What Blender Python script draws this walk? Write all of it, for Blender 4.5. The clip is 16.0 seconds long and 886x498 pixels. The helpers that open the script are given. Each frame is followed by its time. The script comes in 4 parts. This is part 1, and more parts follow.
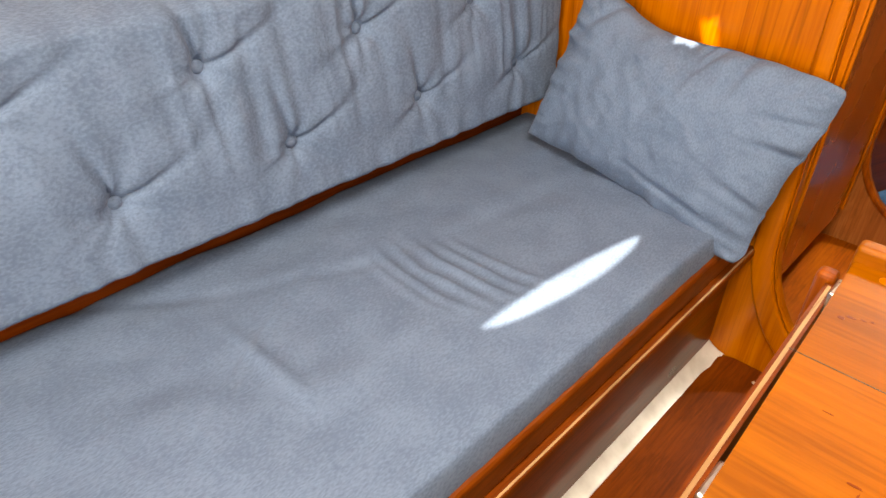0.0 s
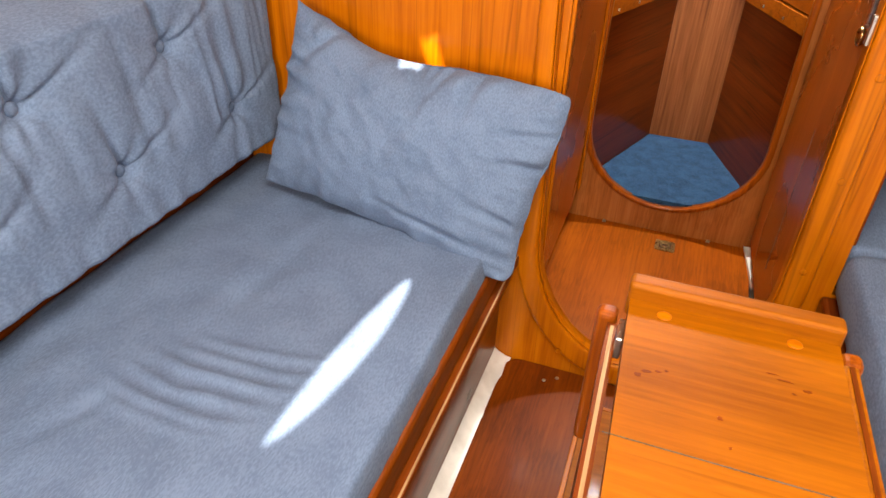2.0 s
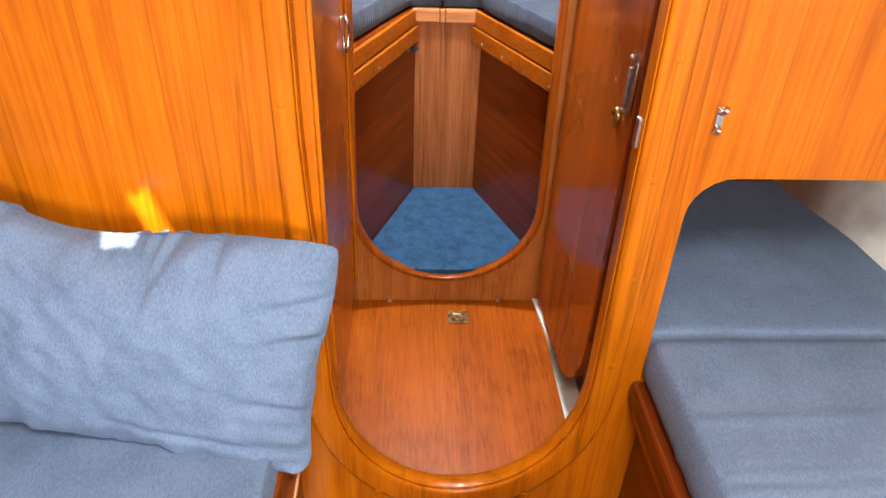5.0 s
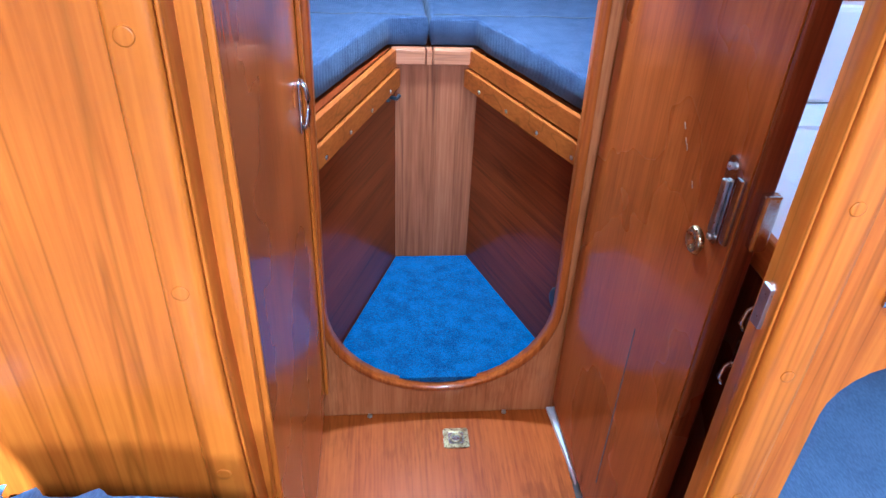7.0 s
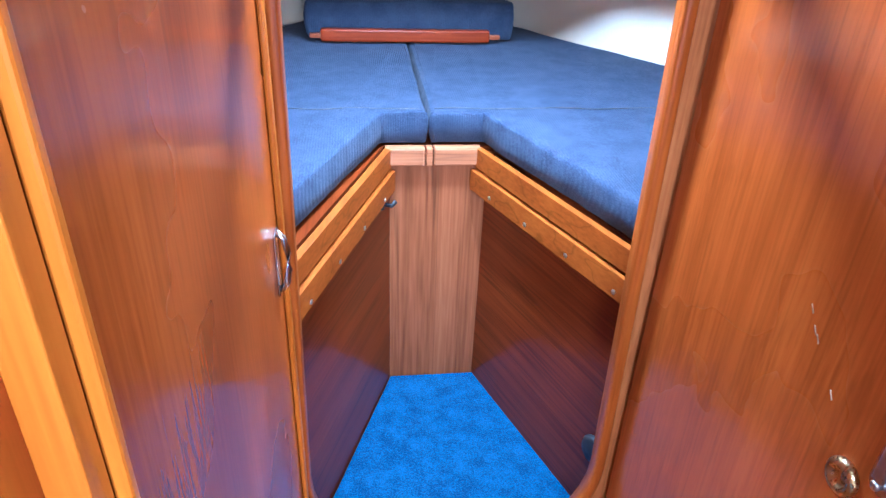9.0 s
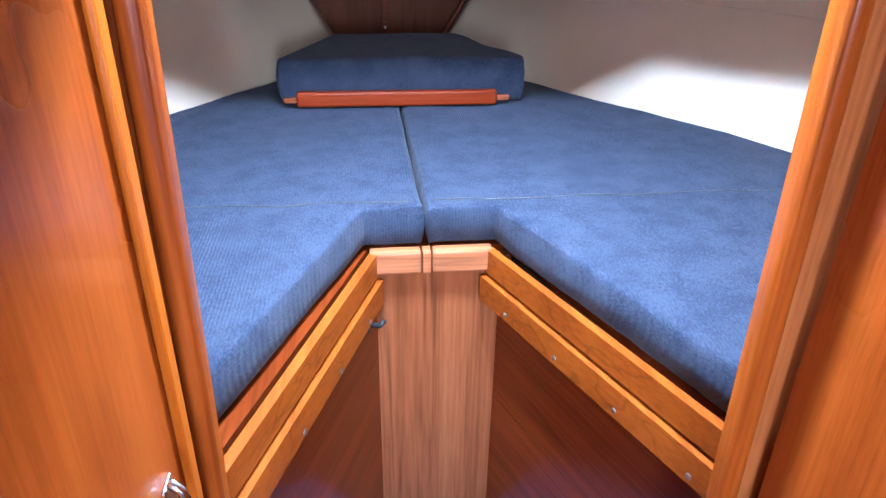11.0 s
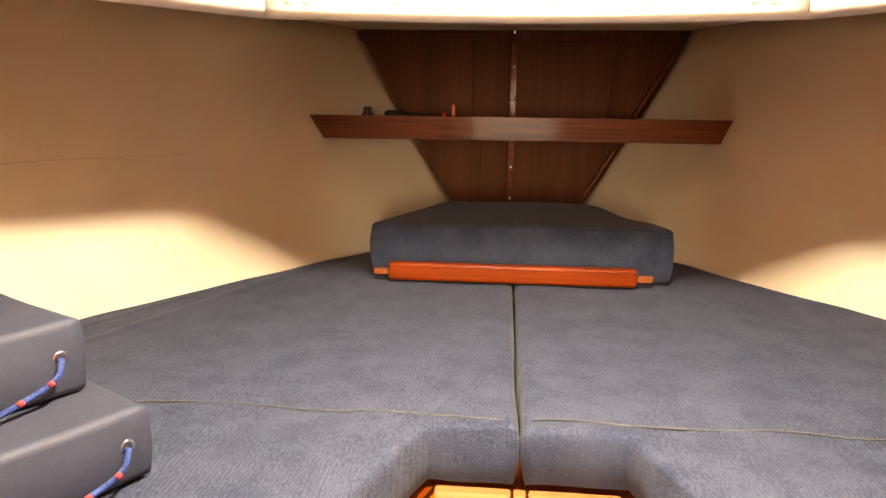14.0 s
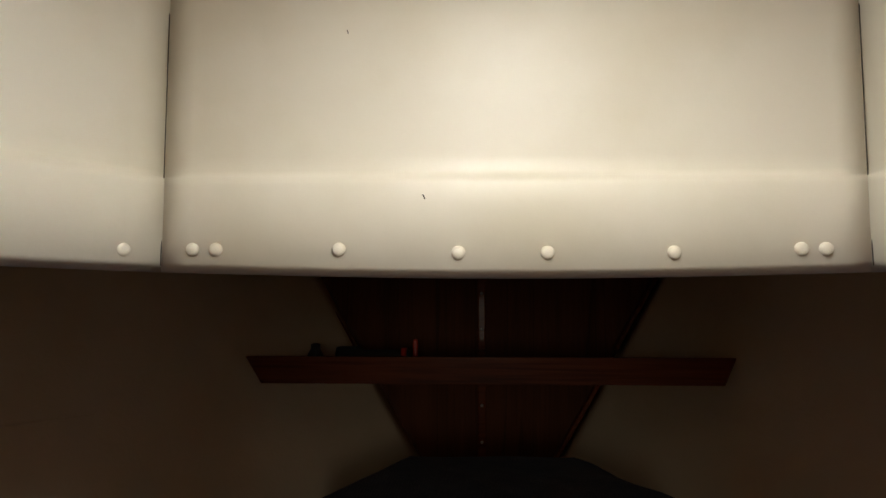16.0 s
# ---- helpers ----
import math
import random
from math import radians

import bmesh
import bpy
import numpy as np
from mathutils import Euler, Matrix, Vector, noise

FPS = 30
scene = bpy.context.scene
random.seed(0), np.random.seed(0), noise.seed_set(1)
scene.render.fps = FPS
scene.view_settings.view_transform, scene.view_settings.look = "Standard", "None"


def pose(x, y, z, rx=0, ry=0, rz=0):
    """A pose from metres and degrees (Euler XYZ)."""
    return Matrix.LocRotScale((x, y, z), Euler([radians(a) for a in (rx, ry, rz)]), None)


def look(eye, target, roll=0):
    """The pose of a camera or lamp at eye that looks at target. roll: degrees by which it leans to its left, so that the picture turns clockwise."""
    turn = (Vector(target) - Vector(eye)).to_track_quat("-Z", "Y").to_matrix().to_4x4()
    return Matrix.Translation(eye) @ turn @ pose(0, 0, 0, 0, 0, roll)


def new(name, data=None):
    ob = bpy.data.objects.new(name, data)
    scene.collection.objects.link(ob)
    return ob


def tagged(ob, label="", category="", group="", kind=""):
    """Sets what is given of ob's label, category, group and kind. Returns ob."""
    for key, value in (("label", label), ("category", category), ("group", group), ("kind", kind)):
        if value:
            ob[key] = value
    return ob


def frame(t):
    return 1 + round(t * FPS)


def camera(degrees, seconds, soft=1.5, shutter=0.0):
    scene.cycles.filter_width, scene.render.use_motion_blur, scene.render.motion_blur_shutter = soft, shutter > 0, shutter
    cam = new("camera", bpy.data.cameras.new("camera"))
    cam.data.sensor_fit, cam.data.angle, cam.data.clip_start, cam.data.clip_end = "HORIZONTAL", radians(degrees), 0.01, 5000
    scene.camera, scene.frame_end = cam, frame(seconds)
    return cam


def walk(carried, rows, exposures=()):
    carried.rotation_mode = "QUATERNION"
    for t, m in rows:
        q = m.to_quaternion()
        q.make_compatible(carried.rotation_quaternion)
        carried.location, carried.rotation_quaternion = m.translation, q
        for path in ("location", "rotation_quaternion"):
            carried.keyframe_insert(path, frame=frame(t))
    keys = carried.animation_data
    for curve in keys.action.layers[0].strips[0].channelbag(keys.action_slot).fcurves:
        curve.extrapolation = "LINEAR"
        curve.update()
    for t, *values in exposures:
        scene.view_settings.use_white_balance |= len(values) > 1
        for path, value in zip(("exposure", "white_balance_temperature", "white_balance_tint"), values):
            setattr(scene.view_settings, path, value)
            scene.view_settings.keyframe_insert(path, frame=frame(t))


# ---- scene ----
cam = camera(66.4, 16.0)
PATH = [
    (0, (0.1, 0.128, 1.213), (-1.018, 1.355, 0.098), 1.7),
    (0.5, (0.064, 0.168, 1.218), (-0.862, 1.549, 0.107), 1.7),
    (1, (0.042, 0.207, 1.23), (-0.717, 1.686, 0.117), 1.9),
    (1.5, (0.02, 0.242, 1.227), (-0.628, 1.772, 0.115), 1.7),
    (2, (0.003, 0.297, 1.244), (-0.535, 1.868, 0.129), 2.0),
    (2.5, (-0.04, 0.36, 1.255), (-0.44, 1.972, 0.141), 1.7),
    (3, (-0.074, 0.428, 1.274), (-0.318, 2.072, 0.161), 1.7),
    (3.5, (-0.077, 0.492, 1.289), (-0.174, 2.153, 0.18), 1.8),
    (4, (-0.073, 0.555, 1.326), (-0.046, 2.223, 0.222), 1.6),
    (4.2, (-0.079, 0.57, 1.342), (-0.009, 2.238, 0.24), 2.0),
    (6.3, (-0.042, 0.948, 1.368), (0.087, 2.608, 0.26), 2.5),
    (6.5, (-0.051, 1.011, 1.366), (0.091, 2.671, 0.26), 2.5),
    (7, (-0.081, 1.141, 1.343), (0.092, 2.797, 0.236), 2.7),
    (7.5, (-0.104, 1.23, 1.336), (0.085, 2.885, 0.229), 2.9),
    (8, (-0.116, 1.289, 1.344), (0.091, 2.968, 0.277), 2.5),
    (8.5, (-0.121, 1.341, 1.348), (0.1, 3.02, 0.285), 2.7),
    (9, (-0.111, 1.474, 1.356), (0.126, 3.191, 0.357), 2.5),
    (9.2, (-0.095, 1.534, 1.345), (0.147, 3.279, 0.397), 2.1),
    (11.3, (-0.048, 1.893, 1.339), (0.179, 3.664, 0.439), 0.8),
    (11.5, (-0.027, 1.944, 1.335), (0.207, 3.786, 0.593), 0.3),
    (12, (0.002, 2.049, 1.281), (0.228, 3.977, 0.802), 1.1),
    (12.5, (0.024, 2.103, 1.253), (0.19, 4.048, 0.818), 0.7),
    (13, (-0.014, 2.115, 1.251), (0.086, 4.066, 0.821), 1.5),
    (13.5, (-0.03, 2.105, 1.246), (-0.097, 4.057, 0.818), 1.5),
    (14, (0.009, 2.159, 1.243), (-0.163, 4.106, 0.816), 0.7),
    (14.5, (0.03, 2.218, 1.283), (-0.141, 4.166, 0.865), 0.3),
    (15, (0.027, 2.265, 1.298), (-0.102, 4.22, 0.893), 0.3),
    (15.4, (0.008, 2.332, 1.291), (-0.107, 4.327, 1.222), 0.1),
    (15.5, (0.003, 2.348, 1.291), (-0.098, 4.345, 1.287), 0.3),
    (16, (-0.006, 2.398, 1.313), (-0.08, 4.39, 1.475), 0.1),
]

# seconds, stops, kelvin, tint
EXPOSURES = [
    (0.0, 2.15, 8300, 10), (1.5, 2.2, 7500, 12), (3.0, 2.45, 7500, 11), (4.0, 2.6, 7900, 10), (6.3, 2.60, 4500, 8), (7.5, 2.90, 3900, 6), (8.5, 2.95, 3750, 6), (9.2, 3.25, 4250, 8),
    (11.3, 3.0, 4900, 12), (11.6, 2.85, 5700, 10), (12.0, 2.75, 8700, 14), (13.0, 3.1, 10200, 17), (14.0, 3.08, 10700, 18), (15.0, 3.0, 8100, 10), (15.5, 1.95, 9000, 8), (16.0, -0.3, 7500, 8),
]
walk(cam, [(t, look(eye, target, roll)) for t, eye, target, roll in PATH], EXPOSURES)

# ---- light ----
from mathutils.geometry import tessellate_polygon

SUN = Vector((-0.35, 0.50, -0.80)).normalized()
world = bpy.data.worlds.new("sky")
scene.world = world
world.use_nodes = True
sky = world.node_tree.nodes.new("ShaderNodeTexSky")
sky.sky_type, sky.sun_disc = "NISHITA", False
sky.sun_elevation, sky.sun_rotation = math.asin(-SUN.z), math.atan2(-SUN.x, -SUN.y)
back = world.node_tree.nodes["Background"]
back.inputs["Strength"].default_value = 0.1
world.node_tree.links.new(sky.outputs[0], back.inputs[0])

sun = new("sun", bpy.data.lights.new("sun", "SUN"))
sun.data.energy, sun.data.angle, sun.data.color = 5.0, radians(0.5), (1.0, 0.95, 0.86)
sun.matrix_world = look((0, 0, 6), Vector((0, 0, 6)) + SUN)


def daylight(name, eye, target, sx, sy, watts, color=(1, 1, 1)):
    """An area lamp for daylight, at an opening of the boat or added as fill."""
    la = bpy.data.lights.new(name, "AREA")
    la.shape, la.size, la.size_y, la.energy, la.color = "RECTANGLE", sx, sy, watts, color
    ob = new(name, la)
    ob.matrix_world = look(eye, target)
    return ob


daylight("companionway_daylight", (0.1, -1.44, 1.30), (0.0, 1.0, 0.8), 0.8, 0.9, 14, (1.0, 0.97, 0.92))
# Added fill lamp in an assumed, unseen hatch above the saloon.
daylight("saloon_top_fill", (0.025, 0.605, 1.875), (0.025, 0.605, 0), 0.54, 0.36, 6.2, (1.0, 0.97, 0.93))
daylight("fore_hatch_daylight", (0.05, 2.60, 1.695), (0.05, 2.60, 0), 0.09, 0.11, 5.4, (0.92, 0.96, 1.0))
# Added washroom fill lamp, with no porthole built for it.
daylight("head_fill_lamp", (0.95, 1.98, 1.45), (0.5, 1.98, 0.9), 0.25, 0.15, 0.6, (0.95, 0.97, 1.0))


# ---- materials ----
def material(name):
    m = bpy.data.materials.new(name)
    m.use_nodes = True
    return m, m.node_tree.nodes, m.node_tree.links, m.node_tree.nodes["Principled BSDF"]


def ramp(nodes, stops):
    r = nodes.new("ShaderNodeValToRGB")
    el = r.color_ramp.elements
    while len(el) < len(stops):
        el.new(0.5)
    for e, (p, c) in zip(el, stops):
        e.position, e.color = p, (*c, 1)
    return r


def wood(name, dark, mid, light, axis="z", rough=0.3, coat=0.5, figure=1.0, turn=0.0, vein_depth=0.32, wear=0.0):
    """Varnished timber with its grain along an axis of the boat."""
    m, n, l, p = material(name)
    co = n.new("ShaderNodeTexCoord")
    spin = n.new("ShaderNodeMapping")
    spin.inputs["Rotation"].default_value = (0, 0, radians(turn))
    l.new(co.outputs["Object"], spin.inputs[0])
    mp = n.new("ShaderNodeMapping")
    mp.inputs["Scale"].default_value = {"x": (0.035, 1, 1), "y": (1, 0.035, 1), "z": (1, 1, 0.035)}[axis]
    l.new(spin.outputs[0], mp.inputs[0])
    coarse = n.new("ShaderNodeTexNoise")
    coarse.inputs["Scale"].default_value, coarse.inputs["Detail"].default_value = 22 * figure, 5
    coarse.inputs["Distortion"].default_value = 0.6
    fine = n.new("ShaderNodeTexNoise")
    fine.inputs["Scale"].default_value, fine.inputs["Detail"].default_value = 170, 4
    blot = n.new("ShaderNodeTexNoise")
    blot.inputs["Scale"].default_value, blot.inputs["Detail"].default_value = 3.2, 3
    l.new(mp.outputs[0], coarse.inputs["Vector"])
    l.new(mp.outputs[0], fine.inputs["Vector"])
    l.new(co.outputs["Object"], blot.inputs["Vector"])
    mix = n.new("ShaderNodeMath")
    mix.operation = "MULTIPLY_ADD"
    mix.inputs[1].default_value = 0.45
    l.new(fine.outputs["Fac"], mix.inputs[0])
    half = n.new("ShaderNodeMath")
    half.operation = "MULTIPLY"
    half.inputs[1].default_value = 0.55
    l.new(coarse.outputs["Fac"], half.inputs[0])
    l.new(half.outputs[0], mix.inputs[2])
    r = ramp(n, [(0.34, dark), (0.5, mid), (0.64, light)])
    l.new(mix.outputs[0], r.inputs[0])
    tone = n.new("ShaderNodeMapRange")
    tone.inputs["From Min"].default_value, tone.inputs["From Max"].default_value = 0.3, 0.7
    tone.inputs["To Min"].default_value, tone.inputs["To Max"].default_value = 0.82, 1.12
    l.new(blot.outputs["Fac"], tone.inputs["Value"])
    vein_map = n.new("ShaderNodeMapping")
    vein_map.inputs["Scale"].default_value = {"x": (0.022, 1, 1), "y": (1, 0.022, 1), "z": (1, 1, 0.022)}[axis]
    l.new(spin.outputs[0], vein_map.inputs[0])
    vein = n.new("ShaderNodeTexNoise")
    vein.inputs["Scale"].default_value, vein.inputs["Detail"].default_value = 15 * figure, 2
    l.new(vein_map.outputs[0], vein.inputs["Vector"])
    off = n.new("ShaderNodeMath")
    off.operation = "SUBTRACT"
    off.inputs[1].default_value = 0.5
    l.new(vein.outputs["Fac"], off.inputs[0])
    ab = n.new("ShaderNodeMath")
    ab.operation = "ABSOLUTE"
    l.new(off.outputs[0], ab.inputs[0])
    line = n.new("ShaderNodeMapRange")
    line.inputs["From Max"].default_value = 0.012
    line.inputs["To Min"].default_value, line.inputs["To Max"].default_value = 1 - vein_depth, 1.0
    l.new(ab.outputs[0], line.inputs["Value"])
    both = n.new("ShaderNodeMath")
    both.operation = "MULTIPLY"
    l.new(tone.outputs[0], both.inputs[0])
    l.new(line.outputs[0], both.inputs[1])
    hsv = n.new("ShaderNodeHueSaturation")
    l.new(r.outputs[0], hsv.inputs["Color"])
    l.new(both.outputs[0], hsv.inputs["Value"])
    finish_colour = hsv.outputs[0]
    if wear:
        # dark pores and rubbed patches in old varnish
        pore = n.new("ShaderNodeTexNoise")
        pore.inputs["Scale"].default_value, pore.inputs["Detail"].default_value = 170, 4
        pore_map = n.new("ShaderNodeMapping")
        pore_map.inputs["Scale"].default_value = {"x": (0.12, 1, 1), "y": (1, 0.12, 1), "z": (1, 1, 0.12)}[axis]
        l.new(spin.outputs[0], pore_map.inputs[0])
        l.new(pore_map.outputs[0], pore.inputs["Vector"])
        patch = n.new("ShaderNodeTexNoise")
        patch.inputs["Scale"].default_value, patch.inputs["Detail"].default_value = 7, 5
        l.new(co.outputs["Object"], patch.inputs["Vector"])
        product = n.new("ShaderNodeMath")
        product.operation = "MULTIPLY"
        l.new(pore.outputs["Fac"], product.inputs[0])
        l.new(patch.outputs["Fac"], product.inputs[1])
        amount = n.new("ShaderNodeMapRange")
        amount.inputs["From Min"].default_value, amount.inputs["From Max"].default_value = 0.24, 0.36
        amount.inputs["To Max"].default_value = wear
        l.new(product.outputs[0], amount.inputs["Value"])
        worn_mix = n.new("ShaderNodeMix")
        worn_mix.data_type = "RGBA"
        worn_mix.inputs["B"].default_value = (dark[0] * 0.45, dark[1] * 0.4, dark[2] * 0.4, 1)
        l.new(amount.outputs[0], worn_mix.inputs["Factor"])
        l.new(hsv.outputs[0], worn_mix.inputs["A"])
        finish_colour = worn_mix.outputs["Result"]
    l.new(finish_colour, p.inputs["Base Color"])
    rr = n.new("ShaderNodeMapRange")
    rr.inputs["To Min"].default_value, rr.inputs["To Max"].default_value = rough - 0.06, rough + 0.14
    l.new(blot.outputs["Fac"], rr.inputs["Value"])
    l.new(rr.outputs[0], p.inputs["Roughness"])
    p.inputs["Coat Weight"].default_value, p.inputs["Coat Roughness"].default_value = coat * 0.5, 0.09
    p.inputs["Specular IOR Level"].default_value = 0.12
    b = n.new("ShaderNodeBump")
    b.inputs["Strength"].default_value, b.inputs["Distance"].default_value = 0.12, 0.002
    l.new(mix.outputs[0], b.inputs["Height"])
    l.new(b.outputs[0], p.inputs["Normal"])
    return m


def cloth(name, dark, light, weave=900, worn=5.0, strength=0.3, stretch=(1, 1, 1), ribs=0.0):
    """Woven upholstery with faded patches."""
    m, n, l, p = material(name)
    co = n.new("ShaderNodeTexCoord")
    mp = n.new("ShaderNodeMapping")
    mp.inputs["Scale"].default_value = stretch
    l.new(co.outputs["Object"], mp.inputs[0])
    a = n.new("ShaderNodeTexNoise")
    a.inputs["Scale"].default_value, a.inputs["Detail"].default_value = worn, 6
    b = n.new("ShaderNodeTexNoise")
    b.inputs["Scale"].default_value, b.inputs["Detail"].default_value = weave, 2
    l.new(co.outputs["Object"], a.inputs["Vector"])
    l.new(mp.outputs[0], b.inputs["Vector"])
    add = n.new("ShaderNodeMath")
    add.operation = "MULTIPLY_ADD"
    add.inputs[1].default_value = 0.62
    l.new(b.outputs["Fac"], add.inputs[0])
    half = n.new("ShaderNodeMath")
    half.operation = "MULTIPLY"
    half.inputs[1].default_value = 0.38
    l.new(a.outputs["Fac"], half.inputs[0])
    l.new(half.outputs[0], add.inputs[2])
    r = ramp(n, [(0.40, dark), (0.60, light)])
    l.new(add.outputs[0], r.inputs[0])
    l.new(r.outputs[0], p.inputs["Base Color"])
    p.inputs["Roughness"].default_value = 0.92
    p.inputs["Sheen Weight"].default_value, p.inputs["Sheen Roughness"].default_value = 0.06, 0.5
    p.inputs["Specular IOR Level"].default_value = 0.2
    bu = n.new("ShaderNodeBump")
    bu.inputs["Strength"].default_value, bu.inputs["Distance"].default_value = strength, 0.002
    height = b.outputs["Fac"]
    if ribs:
        wave = n.new("ShaderNodeTexWave")
        wave.wave_type, wave.bands_direction = "BANDS", "X"
        wave.inputs["Scale"].default_value, wave.inputs["Distortion"].default_value, wave.inputs["Detail"].default_value = ribs, 1.2, 2
        l.new(co.outputs["Object"], wave.inputs["Vector"])
        both = n.new("ShaderNodeMath")
        both.operation = "ADD"
        l.new(b.outputs["Fac"], both.inputs[0])
        l.new(wave.outputs["Fac"], both.inputs[1])
        height = both.outputs[0]
    l.new(height, bu.inputs["Height"])
    l.new(bu.outputs[0], p.inputs["Normal"])
    return m


def coated(name, dark, light, scale=4.0, rough=0.45, bump=0.1, fine=120, metal=0.0):
    """Paint, vinyl or metal with stains and a fine relief."""
    m, n, l, p = material(name)
    co = n.new("ShaderNodeTexCoord")
    a = n.new("ShaderNodeTexNoise")
    a.inputs["Scale"].default_value, a.inputs["Detail"].default_value = scale, 6
    b = n.new("ShaderNodeTexNoise")
    b.inputs["Scale"].default_value, b.inputs["Detail"].default_value = fine, 3
    l.new(co.outputs["Object"], a.inputs["Vector"])
    l.new(co.outputs["Object"], b.inputs["Vector"])
    r = ramp(n, [(0.35, dark), (0.6, light)])
    l.new(a.outputs["Fac"], r.inputs[0])
    l.new(r.outputs[0], p.inputs["Base Color"])
    rr = n.new("ShaderNodeMapRange")
    rr.inputs["To Min"].default_value, rr.inputs["To Max"].default_value = max(rough - 0.1, 0.03), rough + 0.12
    l.new(b.outputs["Fac"], rr.inputs["Value"])
    l.new(rr.outputs[0], p.inputs["Roughness"])
    p.inputs["Metallic"].default_value = metal
    bu = n.new("ShaderNodeBump")
    bu.inputs["Strength"].default_value, bu.inputs["Distance"].default_value = bump, 0.002
    l.new(b.outputs["Fac"], bu.inputs["Height"])
    l.new(bu.outputs[0], p.inputs["Normal"])
    return m


TEAK = ((0.32, 0.071, 0.002), (0.44, 0.112, 0.003), (0.51, 0.142, 0.005))
MAHOG = ((0.085, 0.014, 0.002), (0.155, 0.027, 0.003), (0.21, 0.040, 0.005))
DOOR = ((0.24, 0.047, 0.003), (0.315, 0.066, 0.005), (0.36, 0.083, 0.007))
GOLD = ((0.22, 0.056, 0.001), (0.29, 0.080, 0.0015), (0.34, 0.100, 0.003))
RED = ((0.17, 0.030, 0.002), (0.28, 0.060, 0.004), (0.35, 0.083, 0.006))
PINK = ((0.16, 0.047, 0.014), (0.27, 0.088, 0.028), (0.34, 0.125, 0.044))
teak_z = wood("teak_upright", *TEAK, "z")
door_z = wood("mahogany_door_veneer", *DOOR, "z", 0.24, 0.7, 0.8, 0.0, 0.14, 0.25)
passage_y = wood("passage_board_teak", (0.24, 0.046, 0.002), (0.33, 0.070, 0.003), (0.38, 0.088, 0.004), "y", 0.36, 0.08, 0.8, 0.0, 0.16, 0.35)
# Berth front mahogany, its colour darkened further for shade in the well.
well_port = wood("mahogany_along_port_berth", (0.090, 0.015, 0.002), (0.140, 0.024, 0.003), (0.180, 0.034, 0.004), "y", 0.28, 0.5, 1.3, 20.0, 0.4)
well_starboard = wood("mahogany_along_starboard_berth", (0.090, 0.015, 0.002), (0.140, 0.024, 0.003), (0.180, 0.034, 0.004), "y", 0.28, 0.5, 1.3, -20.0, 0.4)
red_z = wood("red_teak_upright", *RED, "z")
red_y = wood("red_teak_lengthwise", (0.20, 0.042, 0.003), (0.29, 0.068, 0.004), (0.35, 0.090, 0.006), "y", 0.4, 0.3)
teak_y = wood("teak_lengthwise", *TEAK, "y")
teak_x = wood("teak_athwart", *TEAK, "x")
floor_y = wood("varnished_sole", (0.10, 0.018, 0.002), (0.160, 0.030, 0.002), (0.20, 0.042, 0.003), "y", 0.36, 0.1, 0.8, 0.0, 0.15, 0.35)
mahogany_z = wood("mahogany_upright", *MAHOG, "z", 0.26, 0.6)
mahogany_y = wood("mahogany_lengthwise", *MAHOG, "y", 0.28, 0.5)
mahogany_x = wood("mahogany_athwart", *MAHOG, "x", 0.28, 0.5)
gold_x = wood("table_top_teak", *GOLD, "x", 0.45, 0.06, 0.6, 0.0, 0.16, 0.22)
pale_z = wood("pale_teak_upright", *PINK, "z", 0.35, 0.3)
pale_x = wood("pale_teak_athwart", (0.22, 0.072, 0.022), (0.34, 0.125, 0.045), (0.42, 0.17, 0.07), "x", 0.35, 0.3)
sill_wood = wood("forecabin_bulkhead_teak", (0.26, 0.072, 0.015), (0.37, 0.115, 0.026), (0.43, 0.15, 0.038), "z", 0.35, 0.3, 1.0, 0.0, 0.2, 0.3)
edge_grain = wood("bare_plywood_edge", (0.25, 0.12, 0.05), (0.42, 0.25, 0.12), (0.55, 0.36, 0.2), "y", 0.6, 0.0)
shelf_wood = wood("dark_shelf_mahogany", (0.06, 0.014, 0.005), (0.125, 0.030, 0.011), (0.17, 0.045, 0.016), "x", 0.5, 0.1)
batten_wood = wood("mahogany_batten", (0.10, 0.024, 0.008), (0.19, 0.048, 0.016), (0.25, 0.07, 0.024), "x", 0.4, 0.2)
# Dark wood with the shade of bow and locker put into its colour.
shadow_wood = wood("shade_toned_wood", (0.066, 0.022, 0.011), (0.092, 0.032, 0.016), (0.112, 0.039, 0.019), "z", 0.7, 0.0)
blue = cloth("blue_settee_cloth", (0.096, 0.142, 0.234), (0.138, 0.200, 0.316), 430, 13.0, 0.4, (1, 0.3, 0.5))
navy = cloth("navy_berth_corduroy", (0.018, 0.026, 0.050), (0.048, 0.060, 0.092), 520, 22.0, 0.28, (1, 0.3, 1), 62.0)
navy_vinyl = coated("navy_cushion_leathercloth", (0.024, 0.030, 0.050), (0.036, 0.043, 0.068), 8, 0.68, 0.2, 260)
carpet = cloth("blue_carpet", (0.007, 0.034, 0.088), (0.028, 0.096, 0.200), 330, 30.0, 1.0)
cream = coated("cream_hull_lining", (0.72, 0.61, 0.43), (0.81, 0.71, 0.53), 2.5, 0.6, 0.25, 160)
white = coated("white_headliner_vinyl", (0.72, 0.66, 0.53), (0.80, 0.75, 0.64), 5, 0.42, 0.03, 190)
white_paint = coated("white_gloss_paint", (0.62, 0.60, 0.55), (0.80, 0.79, 0.74), 14, 0.35, 0.15, 90)
porcelain = coated("white_moulding", (0.72, 0.72, 0.72), (0.80, 0.80, 0.80), 4, 0.2, 0.03, 60)
brass = coated("worn_brass", (0.32, 0.22, 0.09), (0.60, 0.45, 0.2), 60, 0.28, 0.1, 300, 1.0)
